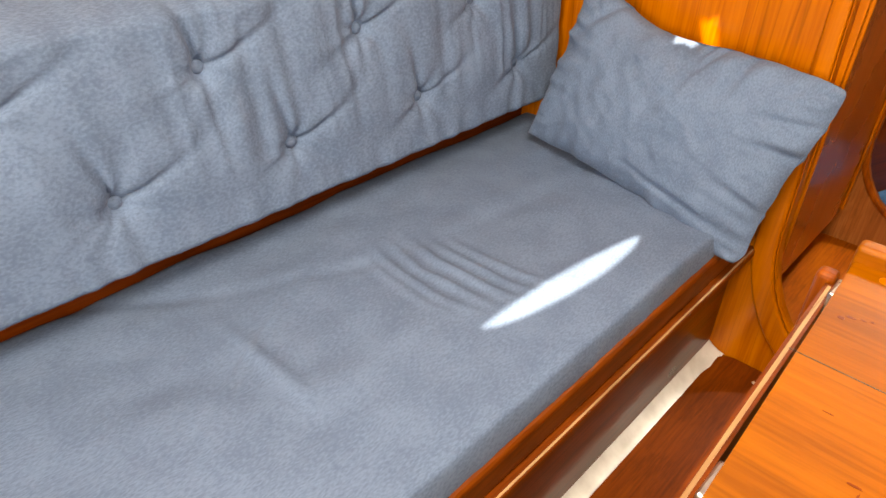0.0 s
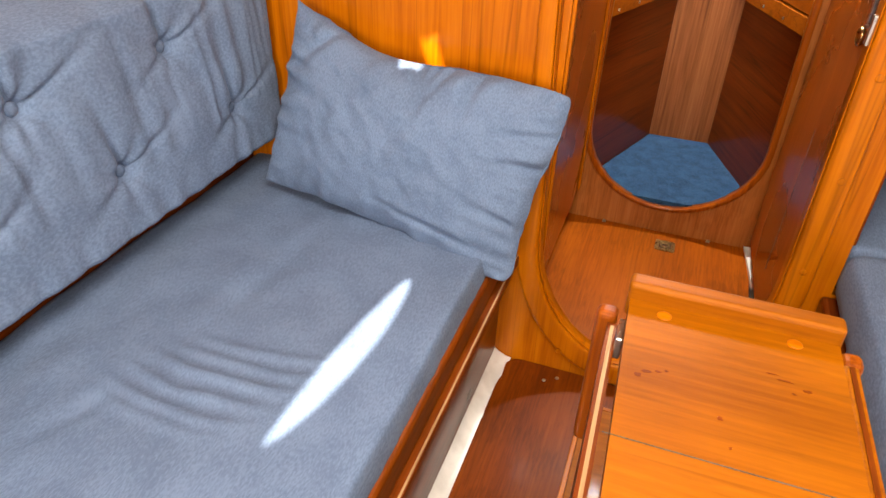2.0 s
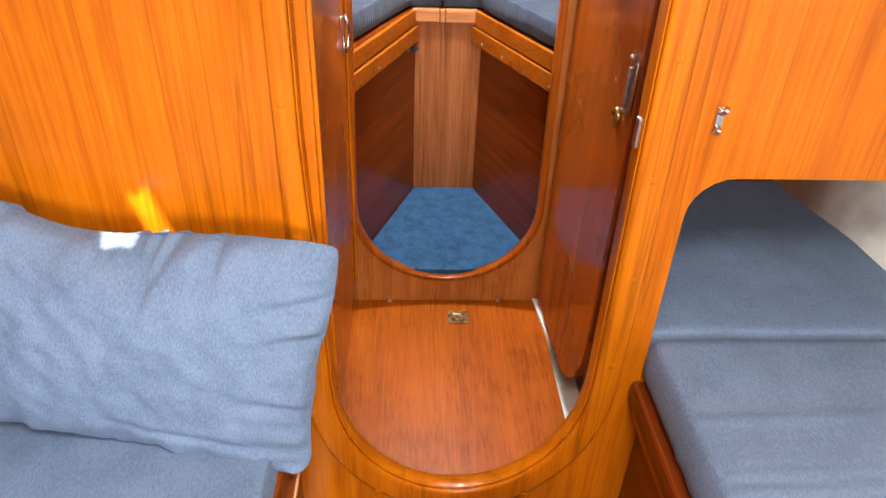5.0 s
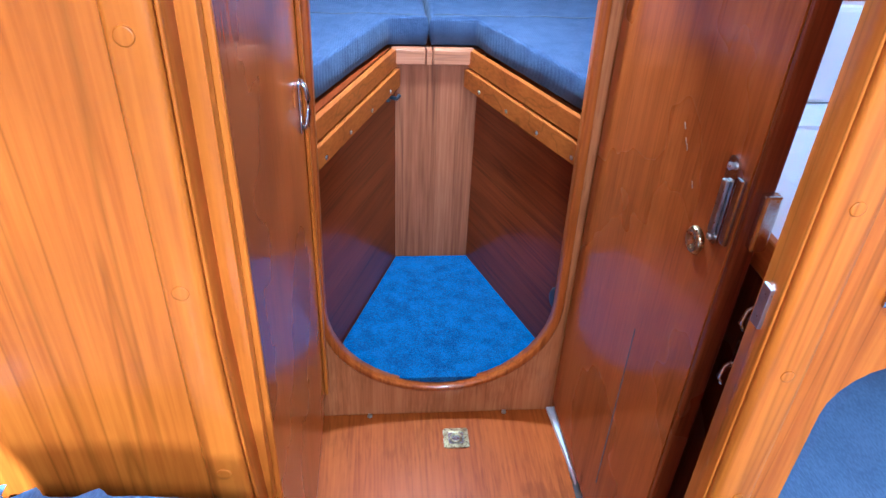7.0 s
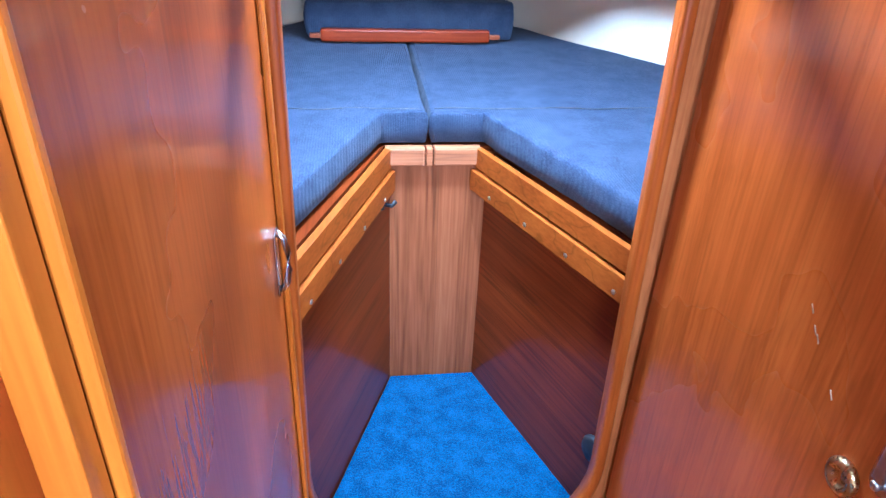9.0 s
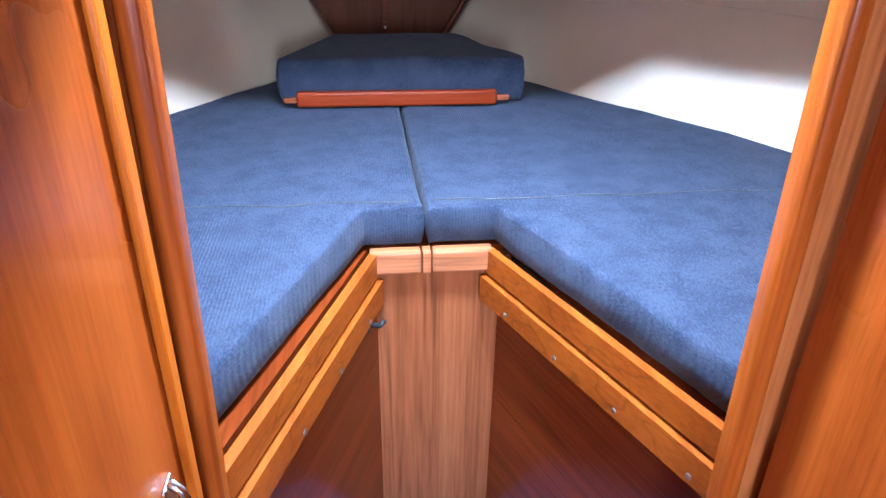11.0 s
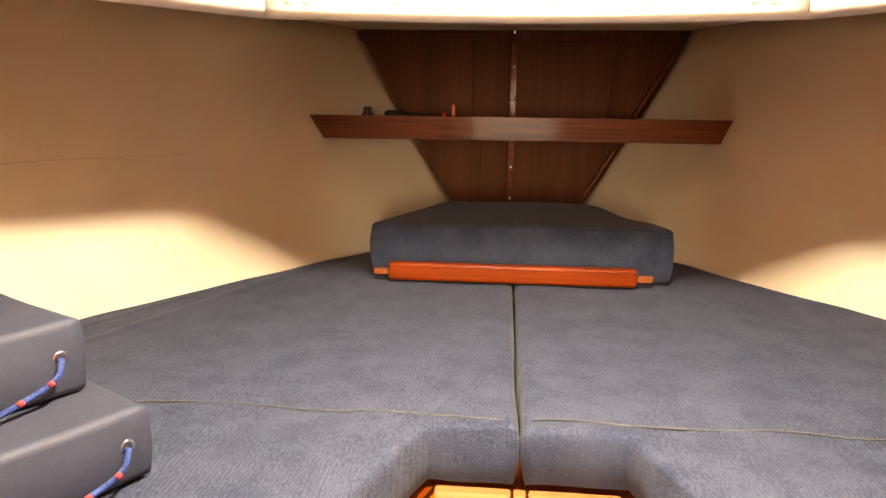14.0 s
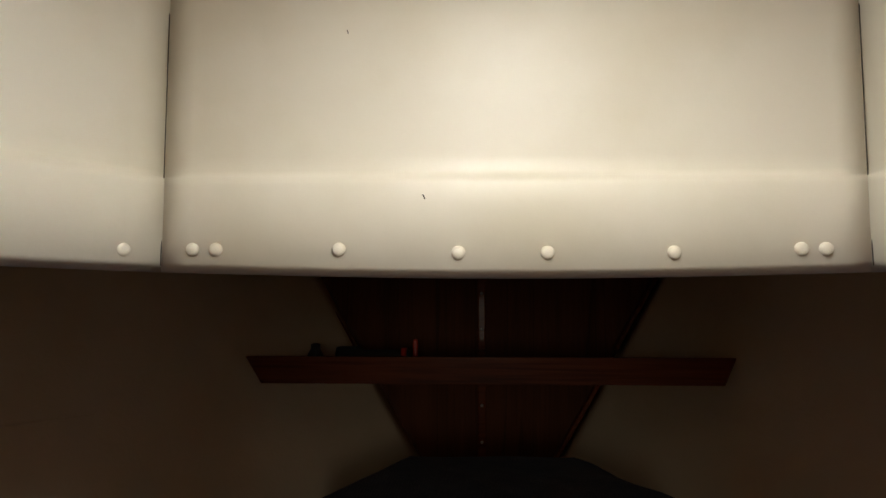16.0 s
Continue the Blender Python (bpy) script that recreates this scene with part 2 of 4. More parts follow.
chrome = coated("chromed_metal", (0.55, 0.54, 0.52), (0.75, 0.74, 0.72), 40, 0.18, 0.05, 200, 1.0)
steel = coated("stainless_screw", (0.45, 0.44, 0.42), (0.65, 0.64, 0.62), 40, 0.3, 0.05, 200, 1.0)
black = coated("black_plastic", (0.015, 0.015, 0.016), (0.03, 0.03, 0.03), 20, 0.45, 0.1)
red = coated("red_plastic", (0.45, 0.02, 0.015), (0.6, 0.04, 0.02), 20, 0.4, 0.1)
rope_blue = cloth("blue_cord", (0.012, 0.03, 0.12), (0.04, 0.08, 0.26), 600, 60.0, 0.6)
rope_red = cloth("red_cord_fleck", (0.4, 0.03, 0.04), (0.5, 0.06, 0.06), 600, 60.0, 0.6)
seam_dark = cloth("dark_seam_thread", (0.03, 0.025, 0.02), (0.10, 0.085, 0.07), 600, 30.0, 0.3)
stitch = cloth("pale_stitching", (0.05, 0.052, 0.054), (0.10, 0.098, 0.092), 600, 30.0, 0.3)
acrylic = coated("smoked_hatch_lid", (0.5, 0.5, 0.5), (0.55, 0.55, 0.55), 5, 0.3, 0.02)


# ---- mesh helpers ----
def finish(ob, mat, parent=None, smooth=False):
    ob.data.materials.append(mat)
    if smooth:
        ob.data.polygons.foreach_set("use_smooth", [True] * len(ob.data.polygons))
    if parent:
        ob.parent = parent
    return ob


def mesh_of(name, bm):
    me = bpy.data.meshes.new(name)
    bmesh.ops.recalc_face_normals(bm, faces=bm.faces)
    bm.to_mesh(me)
    bm.free()
    return new(name, me)


def box(name, x0, x1, y0, y1, z0, z1, mat, bevel=0.004, parent=None, m=None, seg=2):
    bm = bmesh.new()
    bmesh.ops.create_cube(bm, size=1.0, matrix=Matrix.Translation(((x0 + x1) / 2, (y0 + y1) / 2, (z0 + z1) / 2)) @ Matrix.Diagonal((x1 - x0, y1 - y0, z1 - z0, 1)))
    if bevel:
        bmesh.ops.bevel(bm, geom=bm.edges[:], offset=bevel, segments=seg, affect="EDGES", profile=0.5)
    if m:
        bmesh.ops.transform(bm, matrix=m, verts=bm.verts)
    return finish(mesh_of(name, bm), mat, parent)


def prism(name, loops, a0, a1, axis, mat, parent=None, bevel=0.0, m=None):
    """A sheet with an outline and holes, in the plane square to axis, from a0 to a1."""
    def place(u, v, a):
        return {"x": (a, u, v), "y": (u, a, v), "z": (u, v, a)}[axis]
    flat = [p for lp in loops for p in lp]
    bm = bmesh.new()
    lo = [bm.verts.new(place(u, v, a0)) for u, v in flat]
    hi = [bm.verts.new(place(u, v, a1)) for u, v in flat]
    if len(loops) == 1 and bevel:
        bm.faces.new(lo)
        bm.faces.new(hi)
    else:
        for tri in tessellate_polygon([[Vector((u, v, 0)) for u, v in lp] for lp in loops]):
            for side in (lo, hi):
                try:
                    bm.faces.new([side[i] for i in tri])
                except ValueError:
                    pass
    k = 0
    for lp in loops:
        c = len(lp)
        for i in range(c):
            a, b = k + i, k + (i + 1) % c
            bm.faces.new((lo[a], lo[b], hi[b], hi[a]))
        k += c
    if bevel:
        rim = [e for e in bm.edges if len(e.link_faces) == 2 and e.calc_face_angle(0) > 0.6]
        bmesh.ops.bevel(bm, geom=rim, offset=bevel, segments=3, affect="EDGES", profile=0.5)
    if m:
        bmesh.ops.transform(bm, matrix=m, verts=bm.verts)
    return finish(mesh_of(name, bm), mat, parent)


def grid(name, nu, nv, f, mat, parent=None, thick=0.0, closed_u=False):
    """A smooth surface f(u, v), u and v from 0 to 1."""
    bm = bmesh.new()
    vs = [[bm.verts.new(f(i / nu, j / nv)) for j in range(nv + 1)] for i in range(nu if closed_u else nu + 1)]
    for i in range(nu):
        for j in range(nv):
            k = (i + 1) % len(vs)
            bm.faces.new((vs[i][j], vs[k][j], vs[k][j + 1], vs[i][j + 1]))
    ob = finish(mesh_of(name, bm), mat, parent, True)
    if thick:
        s = ob.modifiers.new("thickness", "SOLIDIFY")
        s.thickness, s.offset = thick, 0
    return ob


def tube(name, points, r, mat, parent=None, sides=8):
    bm = bmesh.new()
    pts = [Vector(p) for p in points]
    rings = []
    for i, p in enumerate(pts):
        d = (pts[min(i + 1, len(pts) - 1)] - pts[max(i - 1, 0)]).normalized()
        q = d.to_track_quat("Z", "Y")
        rings.append([bm.verts.new(p + q @ Vector((r * math.cos(a), r * math.sin(a), 0))) for a in (2 * math.pi * k / sides for k in range(sides))])
    for a, b in zip(rings, rings[1:]):
        for k in range(sides):
            bm.faces.new((a[k], a[(k + 1) % sides], b[(k + 1) % sides], b[k]))
    bm.faces.new(rings[0])
    bm.faces.new(rings[-1])
    return finish(mesh_of(name, bm), mat, parent, True)


def lathe(name, profile, mat, parent=None, m=None, sides=20):
    """A turned body: profile of (radius, height) about the z axis, then moved by m."""
    bm = bmesh.new()
    rings = [[bm.verts.new((r * math.cos(a), r * math.sin(a), h)) for a in (2 * math.pi * k / sides for k in range(sides))] for r, h in profile]
    for a, b in zip(rings, rings[1:]):
        for k in range(sides):
            bm.faces.new((a[k], a[(k + 1) % sides], b[(k + 1) % sides], b[k]))
    bm.faces.new(rings[0])
    bm.faces.new(rings[-1])
    if m:
        bmesh.ops.transform(bm, matrix=m, verts=bm.verts)
    return finish(mesh_of(name, bm), mat, parent, True)


def empty(name, x, y, z, **tags):
    ob = new(name)
    ob.location = (x, y, z)
    ob.empty_display_size = 0.1
    bpy.context.view_layer.update()
    return tagged(ob, **tags)


def adopt(parent, *parts):
    """Make parts, built in the boat's coordinates, children of a thing without moving them."""
    for ob in parts:
        ob.parent = parent
        ob.matrix_parent_inverse = Matrix.Translation(parent.location).inverted()
    return parent


def smooth01(a, b, v):
    t = min(max((v - a) / (b - a), 0), 1)
    return t * t * (3 - 2 * t)


CX = 0.045


def doorway(hw, zb, zs, semi, ztop, semitop, hwtop=None, n=20, grow=0.0):
    """Outline of an oval doorway: half-ellipse below zs, sides narrowing upwards, half-ellipse on top."""
    hwtop = hwtop or hw
    pts = []
    for k in range(n + 1):
        a = math.pi + math.pi * k / n
        pts.append((CX + (hw + grow) * math.cos(a), zs + (semi + grow) * math.sin(a)))
    for k in range(1, 8):
        f = k / 8
        pts.append((CX + hw + grow + (hwtop - hw) * f, zs + (ztop - zs) * f))
    for k in range(n + 1):
        a = math.pi * k / n
        pts.append((CX + (hwtop + grow) * math.cos(a), ztop + (semitop + grow) * math.sin(a)))
    for k in range(1, 8):
        f = 1 - k / 8
        pts.append((CX - hw - grow - (hwtop - hw) * f, zs + (ztop - zs) * f))
    return pts


def ring_trim(name, inner, outer, y0, y1, mat, parent=None):
    """A rounded moulding between two matching outlines, proud of a bulkhead."""
    bm = bmesh.new()
    sect = [(0.0, 0.0), (0.0, 0.7), (0.06, 0.93), (0.16, 1.0), (0.84, 1.0), (0.94, 0.93), (1.0, 0.7), (1.0, 0.0)]
    rings = []
    for (xi, zi), (xo, zo) in zip(inner, outer):
        rings.append([bm.verts.new((xi + (xo - xi) * s, y0 + (y1 - y0) * h, zi + (zo - zi) * s)) for s, h in sect])
    for i in range(len(rings)):
        a, b = rings[i], rings[(i + 1) % len(rings)]
        for k in range(len(sect)):
            bm.faces.new((a[k], a[(k + 1) % 8], b[(k + 1) % 8], b[k]))
    ob = finish(mesh_of(name, bm), mat, parent, True)
    return ob


def ellipse(cx, cy, rx, ry, n=24):
    return [(cx + rx * math.cos(2 * math.pi * k / n), cy + ry * math.sin(2 * math.pi * k / n)) for k in range(n)]


def rounded(u0, u1, v0, v1, r, n=6):
    pts = []
    for cu, cv, a0 in ((u1 - r, v0 + r, -90), (u1 - r, v1 - r, 0), (u0 + r, v1 - r, 90), (u0 + r, v0 + r, 180)):
        for k in range(n + 1):
            a = radians(a0 + 90 * k / n)
            pts.append((cu + r * math.cos(a), cv + r * math.sin(a)))
    return pts


def S(ob, label, category):
    return tagged(ob, label=label, category=category, kind="structure")


# ---- setting: saloon shell ----
ROOF = 1.86
BY0, BY1 = 1.636, 1.664
FY0, FY1 = 2.305, 2.324


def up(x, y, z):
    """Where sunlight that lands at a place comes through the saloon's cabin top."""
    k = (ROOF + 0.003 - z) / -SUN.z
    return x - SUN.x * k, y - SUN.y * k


# Invented openings in the unseen cabin top, traced back from the sun patches.
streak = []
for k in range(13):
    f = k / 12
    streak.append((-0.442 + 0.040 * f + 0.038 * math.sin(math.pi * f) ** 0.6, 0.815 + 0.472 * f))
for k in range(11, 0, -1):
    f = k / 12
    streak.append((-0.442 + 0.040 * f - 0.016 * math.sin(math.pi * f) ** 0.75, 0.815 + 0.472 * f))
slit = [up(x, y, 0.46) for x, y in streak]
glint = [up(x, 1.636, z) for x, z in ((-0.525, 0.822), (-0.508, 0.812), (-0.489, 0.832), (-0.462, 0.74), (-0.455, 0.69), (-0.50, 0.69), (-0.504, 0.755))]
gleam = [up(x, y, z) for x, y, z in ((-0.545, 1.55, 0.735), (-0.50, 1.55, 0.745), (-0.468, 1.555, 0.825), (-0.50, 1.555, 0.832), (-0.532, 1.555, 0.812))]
# Made-up hatch hole for the saloon's fill lamp.
hatch_hole = rounded(-0.25, 0.30, 0.42, 0.79, 0.04)
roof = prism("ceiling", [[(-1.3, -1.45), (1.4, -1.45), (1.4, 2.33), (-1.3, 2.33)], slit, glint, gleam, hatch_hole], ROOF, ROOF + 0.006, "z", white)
S(roof, "unseen white cabin top with made-up slots for the sun patches", "ceiling")
# Unseen frame added to stop sun leaking in under the hatch lid.
S(prism("sun_leak_frame", [rounded(-0.27, 0.32, 0.395, 0.815, 0.02), hatch_hole], ROOF + 0.007, ROOF + 0.031, "z", white), "unseen frame closing the sun gap below the saloon hatch lid", "trim")
sole = prism("floor", [rounded(-0.262, 0.425, -1.4, 1.634, 0.045)], -0.03, 0.0, "z", floor_y)
S(sole, "worn varnished mahogany cabin sole boards", "floor")
S(box("floor_margin", -0.42, 0.55, -1.42, BY0 - 0.002, -0.06, -0.032, white_paint, 0), "white painted hull edge beside the sole", "floor")
# Unseen lid added to keep direct sun out of the hatch hole.
S(box("sun_block_lid", -0.27, 0.32, 0.405, 0.805, ROOF + 0.032, ROOF + 0.045, acrylic, 0.004), "unseen lid blocking the sun over the saloon hatch hole", "hatch")
S(prism("wall_aft", [[(-1.3, -0.1), (1.4, -0.1), (1.4, 1.858), (-1.3, 1.858)], rounded(-0.32, 0.52, 0.82, 1.78, 0.03)], -1.49, -1.452, "y", mahogany_z), "plain varnished wooden bulkhead aft", "wall")
S(box("wall_port", -1.30, -1.075, -1.45, BY0, -0.1, 1.86, teak_y, 0), "varnished teak cabin side behind the backrest", "wall")
S(grid("wall_starboard", 12, 8, lambda u, v: (0.950 + 0.28 * v - 0.08 * smooth01(0.88, 1.0, u), -1.45 + 3.75 * u, -0.05 + 1.91 * v), white_paint, thick=0.02), "cream lined hull side by the berth", "wall")

# main bulkhead with the oval doorway and the berth arch
op_in = doorway(0.262, 0.065, 0.395, 0.33, 1.46, 0.20, 0.255)
op_out = doorway(0.314, 0.003, 0.395, 0.392, 1.46, 0.25, 0.307)
arch = [(0.405, 0.40), (0.430, 0.398), (0.430, 0.16), (1.0, 0.16), (1.07, 0.856)] + [(0.48 + 0.075 * math.cos(a), 0.781 + 0.075 * math.sin(a)) for a in (radians(90 + 15 * k) for k in range(7))]
# the doorway is a little wider on the port side, towards the top
op_in = [(x - 0.024 * smooth01(0.35, 1.0, z) if x < CX - 0.2 else x, z) for x, z in op_in]
op_out = [(x - 0.007 * smooth01(0.35, 1.0, z) if x < CX - 0.2 else x, z) for x, z in op_out]
bulk = prism("wall_main_bulkhead", [[(-1.12, -0.06), (1.3, -0.06), (1.38, 1.858), (-1.12, 1.858)], op_in, arch], BY0, BY1, "y", teak_z)
S(bulk, "varnished teak veneered bulkhead with an oval doorway", "wall")
S(ring_trim("trim", op_in, op_out, BY0 - 0.001, BY0 - 0.016, teak_z), "rounded teak moulding round the oval doorway", "trim")
S(ring_trim("trim_inner", [(x + (CX - x) * 0.012, z + (0.7 - z) * 0.006) for x, z in op_in], op_in, BY1 + 0.0005, BY0 - 0.006, teak_z), "teak lining of the oval doorway", "trim")
# wooden plugs over the moulding's screws
for px, pz in ((-0.246, 0.50), (-0.252, 0.74), (-0.256, 0.98), (-0.256, 1.2), (0.334, 0.45), (0.338, 0.66), (0.333, 0.86), (0.330, 1.06), (0.0, 0.028), (0.2, 0.055), (-0.13, 0.075)):
    S(lathe("trim_plug", [(0.0075, 0), (0.0075, 0.0018), (0.006, 0.002)], teak_z, None, pose(px, BY0 - 0.0155, pz, 90, 0, 0)), "round wooden plug in the moulding", "trim")
S(box("trim_corner_post", -1.055, -1.02, BY0 - 0.03, BY0 - 0.002, 0.46, 1.4, teak_z, 0.006), "teak corner post of the bulkhead", "trim")

# passage
RISE = Matrix.Identity(4)
RISE[2][1], RISE[2][3] = 0.034, -0.034 * BY1
S(box("floor_passage", -0.290, 0.335, BY1 - 0.002, FY0 - 0.001, 0.035, 0.060, passage_y, 0.002, None, RISE), "raised varnished teak passage floor board", "floor")
S(box("floor_passage_bearer", -0.30, 0.44, BY1 + 0.001, FY0 - 0.001, -0.06, 0.033, white_paint, 0), "white painted bilge under the passage floor", "floor")
S(box("wall_passage_post", -0.285, -0.2165, BY1 + 0.001, 1.682, 0.0, 1.84, teak_z, 0.001), "teak post beside the locker door", "wall")
S(box("wall_locker_back", -0.62, -0.60, BY1 + 0.001, FY0 - 0.001, 0.0, 1.84, shadow_wood, 0), "back of the hanging locker, coloured dark for shade", "wall")
S(box("wall_berth_partition", 0.400, 0.418, BY1 + 0.001, FY0 - 0.001, 0.034, 0.861, mahogany_z, 0), "varnished mahogany partition below the wash basin", "wall")
S(box("ceiling_berth_foot", 0.42, 1.2, BY1 + 0.001, FY0 - 0.001, 0.862, 0.875, mahogany_x, 0), "wooden underside above the berth foot", "ceiling")

# fore bulkhead with its oval doorway
fo_in = doorway(0.260, 0.17, 0.405, 0.235, 1.42, 0.20, 0.246)
fo_out = doorway(0.274, 0.156, 0.405, 0.249, 1.42, 0.214, 0.260)
S(prism("wall_fore_bulkhead", [[(-1.15, -0.06), (1.3, -0.06), (1.38, 1.858), (-1.15, 1.858)], fo_in], FY0, FY1, "y", sill_wood), "teak bulkhead with an oval doorway to the forecabin", "wall")
S(ring_trim("trim_fore_doorway", [(x + (CX - x) * 0.02, z) for x, z in fo_in], fo_out, FY1 + 0.001, FY0 - 0.007, red_z), "rounded teak edging of the forecabin doorway", "trim")
for px in (-0.12, 0.21):
    S(lathe("trim_plug", [(0.006, 0), (0.006, 0.003), (0.004, 0.004)], steel, None, pose(px, 2.296, 0.082)), "small screw head in the floor board", "trim")


# ---- setting: forecabin shell ----
HULL = ((2.20, 1.13, 0.30), (2.40, 1.08, 0.32), (2.70, 0.965, 0.36), (3.08, 0.80, 0.42), (3.30, 0.672, 0.45), (3.50, 0.537, 0.48), (3.77, 0.345, 0.50), (4.13, 0.160, 0.56), (4.20, 0.125, 0.57))


def hull_half(y, z):
    """Half the width between the hull's lined sides."""
    for (ya, wa, fa), (yb, wb, fb) in zip(HULL, HULL[1:]):
        if y <= yb:
            f = (y - ya) / (yb - ya)
            w, k = wa + (wb - wa) * f, fa + (fb - fa) * f
            return w + k * (z - 0.891)
    return 0.12


for side, nm in ((-1, "wall_fore_port"), (1, "wall_fore_starboard")):
    S(grid(nm, 40, 14, lambda u, v: (CX + side * (hull_half(FY1 + 0.002 + 1.81 * u, 0.1 + 1.36 * v) + 0.004 * math.sin(9 * u + 5 * v)), FY1 + 0.002 + 1.81 * u, 0.1 + 1.36 * v), cream, thick=0.012),
      "cream vinyl lined hull side of the forecabin", "wall")
    S(tube("trim_lining_seam", [(CX + side * (hull_half(y, 1.135) - 0.006), y, 1.135) for y in (2.34, 2.5, 2.7, 2.9, 3.1, 3.3, 3.5, 3.73)], 0.0022, cream), "seam in the cream hull lining", "trim")

# trunk of the cabin top: rivetted flange, coaming and top
PLAN = [Vector((-0.80, 2.332)), Vector((-0.289, 3.012)), Vector((0.352, 3.012)), Vector((0.86, 2.332))]


def offset_plan(o):
    """The trunk's plan, moved outwards by o."""
    n = []
    for a, b in zip(PLAN, PLAN[1:]):
        d = (b - a).normalized()
        n.append(Vector((-d.y, d.x)))
    out = [PLAN[0] + n[0] * o]
    for i in (1, 2):
        m = (n[i - 1] + n[i]).normalized()
        out.append(PLAN[i] + m * (o / m.dot(n[i])))
    out.append(PLAN[3] + n[2] * o)
    return out


def loft(name, profile, mat, seg, sag=0.0, thick=0.004):
    """One side of the trunk: a profile of (outward, z) along one stretch of its plan."""
    bm = bmesh.new()
    rows = []
    for o, z in profile:
        pl = offset_plan(o)
        a, b = pl[seg], pl[seg + 1]
        rows.append([bm.verts.new((*(a + (b - a) * (i / 24)), z - sag * math.sin(math.pi * i / 24) * (1 if z < 1.36 else 0))) for i in range(25)])
    for r, q in zip(rows, rows[1:]):
        for i in range(24):
            bm.faces.new((r[i], r[i + 1], q[i + 1], q[i]))
    ob = finish(mesh_of(name, bm), mat, None, True)
    sol = ob.modifiers.new("thickness", "SOLIDIFY")
    sol.thickness, sol.offset = thick, 1
    return ob


PROFILE = [(0.060, 1.372), (0.048, 1.352), (0.030, 1.343), (0.008, 1.343), (-0.006, 1.351), (-0.007, 1.404), (-0.007, 1.422), (-0.005, 1.428), (0.002, 1.431), (0.005, 1.437), (0.005, 1.45), (0.006, 1.54), (0.002, 1.585), (-0.008, 1.62), (-0.032, 1.66), (-0.065, 1.685), (-0.10, 1.70)]
for seg, nm in enumerate(("ceiling_trunk_port", "ceiling_trunk_front", "ceiling_trunk_starboard")):
    S(loft(nm, PROFILE, white, seg, 0.006 if seg == 1 else 0.0), "white vinyl covered coaming with a rivetted flange", "ceiling")
inner_plan = [tuple(p) for p in offset_plan(-0.088)]
fore_hole = rounded(-0.18, 0.24, 2.47, 2.89, 0.04)
S(prism("ceiling_fore", [inner_plan, fore_hole], 1.702, 1.727, "z", white), "white lined cabin top over the forecabin", "ceiling")
S(box("window_2", -0.2, 0.26, 2.45, 2.91, 1.730, 1.742, acrylic, 0.004), "forecabin deck hatch lid", "hatch")
S(prism("ceiling_foredeck", [[(-1.45, FY1 + 0.001), (1.5, FY1 + 0.001), (0.75, 4.2), (-0.65, 4.2)], [tuple(p) for p in offset_plan(0.05)]], 1.44, 1.46, "z", cream), "cream lined underside of the foredeck", "ceiling")
# Unseen cover added to stop sun leaking in at the trunk's corner.
S(prism("trunk_sun_block", [[tuple(p) for p in offset_plan(0.09)]], 1.746, 1.760, "z", white), "unseen cover over the trunk that keeps stray sun out", "ceiling")
S(box("ceiling_over_passage", -1.3, 1.4, 2.335, 2.345, 1.70, 1.86, white, 0), "white lining above the forecabin doorway", "ceiling")
for i in (1, 2):
    lo, mid, hi = offset_plan(-0.006)[i], offset_plan(-0.002)[i], offset_plan(0.002)[i]
    S(tube("trim_corner_seam", [(lo.x, lo.y - 0.002, 1.347), (mid.x, mid.y - 0.001, 1.43), ((mid.x + hi.x) / 2, (mid.y + hi.y) / 2 - 0.001, 1.49), (hi.x, hi.y - 0.001, 1.59)], 0.0005, seam_dark), "dark open seam in the white vinyl", "trim")


def rivet(x, y, z, n):
    S(lathe("trim_rivet", [(0.0064, -0.002), (0.0064, 0.0006), (0.0056, 0.0024), (0.0036, 0.0034), (0.001, 0.0038)], white, None, Matrix.Translation((x, y, z)) @ n.to_track_quat("Z", "Y").to_matrix().to_4x4(), 14),
      "white domed rivet cap on the flange", "rivet")


for rx in (-0.262, -0.240, -0.124, -0.013, 0.069, 0.184, 0.298, 0.320):
    rivet(0.03 + (rx - 0.033) * 0.975, 3.0055, 1.362 - (0.003 if -0.1 < rx < 0.2 else 0), Vector((0, -1.0, 0.0)))
for k, f in enumerate((0.045, 0.29, 0.55, 0.8)):
    for s, a, b in ((-1, PLAN[1], PLAN[0]), (1, PLAN[2], PLAN[3])):
        d = (b - a).normalized()
        nrm = Vector((-d.y, d.x)) if s < 0 else Vector((d.y, -d.x))
        inn = Vector((0.8 if s < 0 else -0.8, -0.6))
        q = a + (b - a) * f + inn * 0.0050
        rivet(q.x, q.y, 1.360, Vector((inn.x, inn.y, 0.0)))

# forepeak bulkhead: dark boards and battens, shade put into the boards' colour
PY = 4.13
for k, (xa, xb) in enumerate(((-1, 0), (0, 1))):
    def edge(z):
        return hull_half(PY, z) + 0.02
    pts = [(CX - 0.018 + (xa * edge(0.86) if xa else 0.001), 0.86), (CX - 0.018 + (xb * edge(0.86) if xb else -0.001), 0.86), (CX - 0.018 + (xb * edge(1.44) if xb else -0.001), 1.438), (CX - 0.018 + (xa * edge(1.44) if xa else 0.001), 1.438)]
    S(prism("wall_forepeak_board", [pts], PY, PY + 0.015, "y", shadow_wood), "dark varnished forepeak board with shade in its colour", "wall")
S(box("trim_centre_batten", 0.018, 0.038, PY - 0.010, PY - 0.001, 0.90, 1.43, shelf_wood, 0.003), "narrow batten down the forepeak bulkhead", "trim")
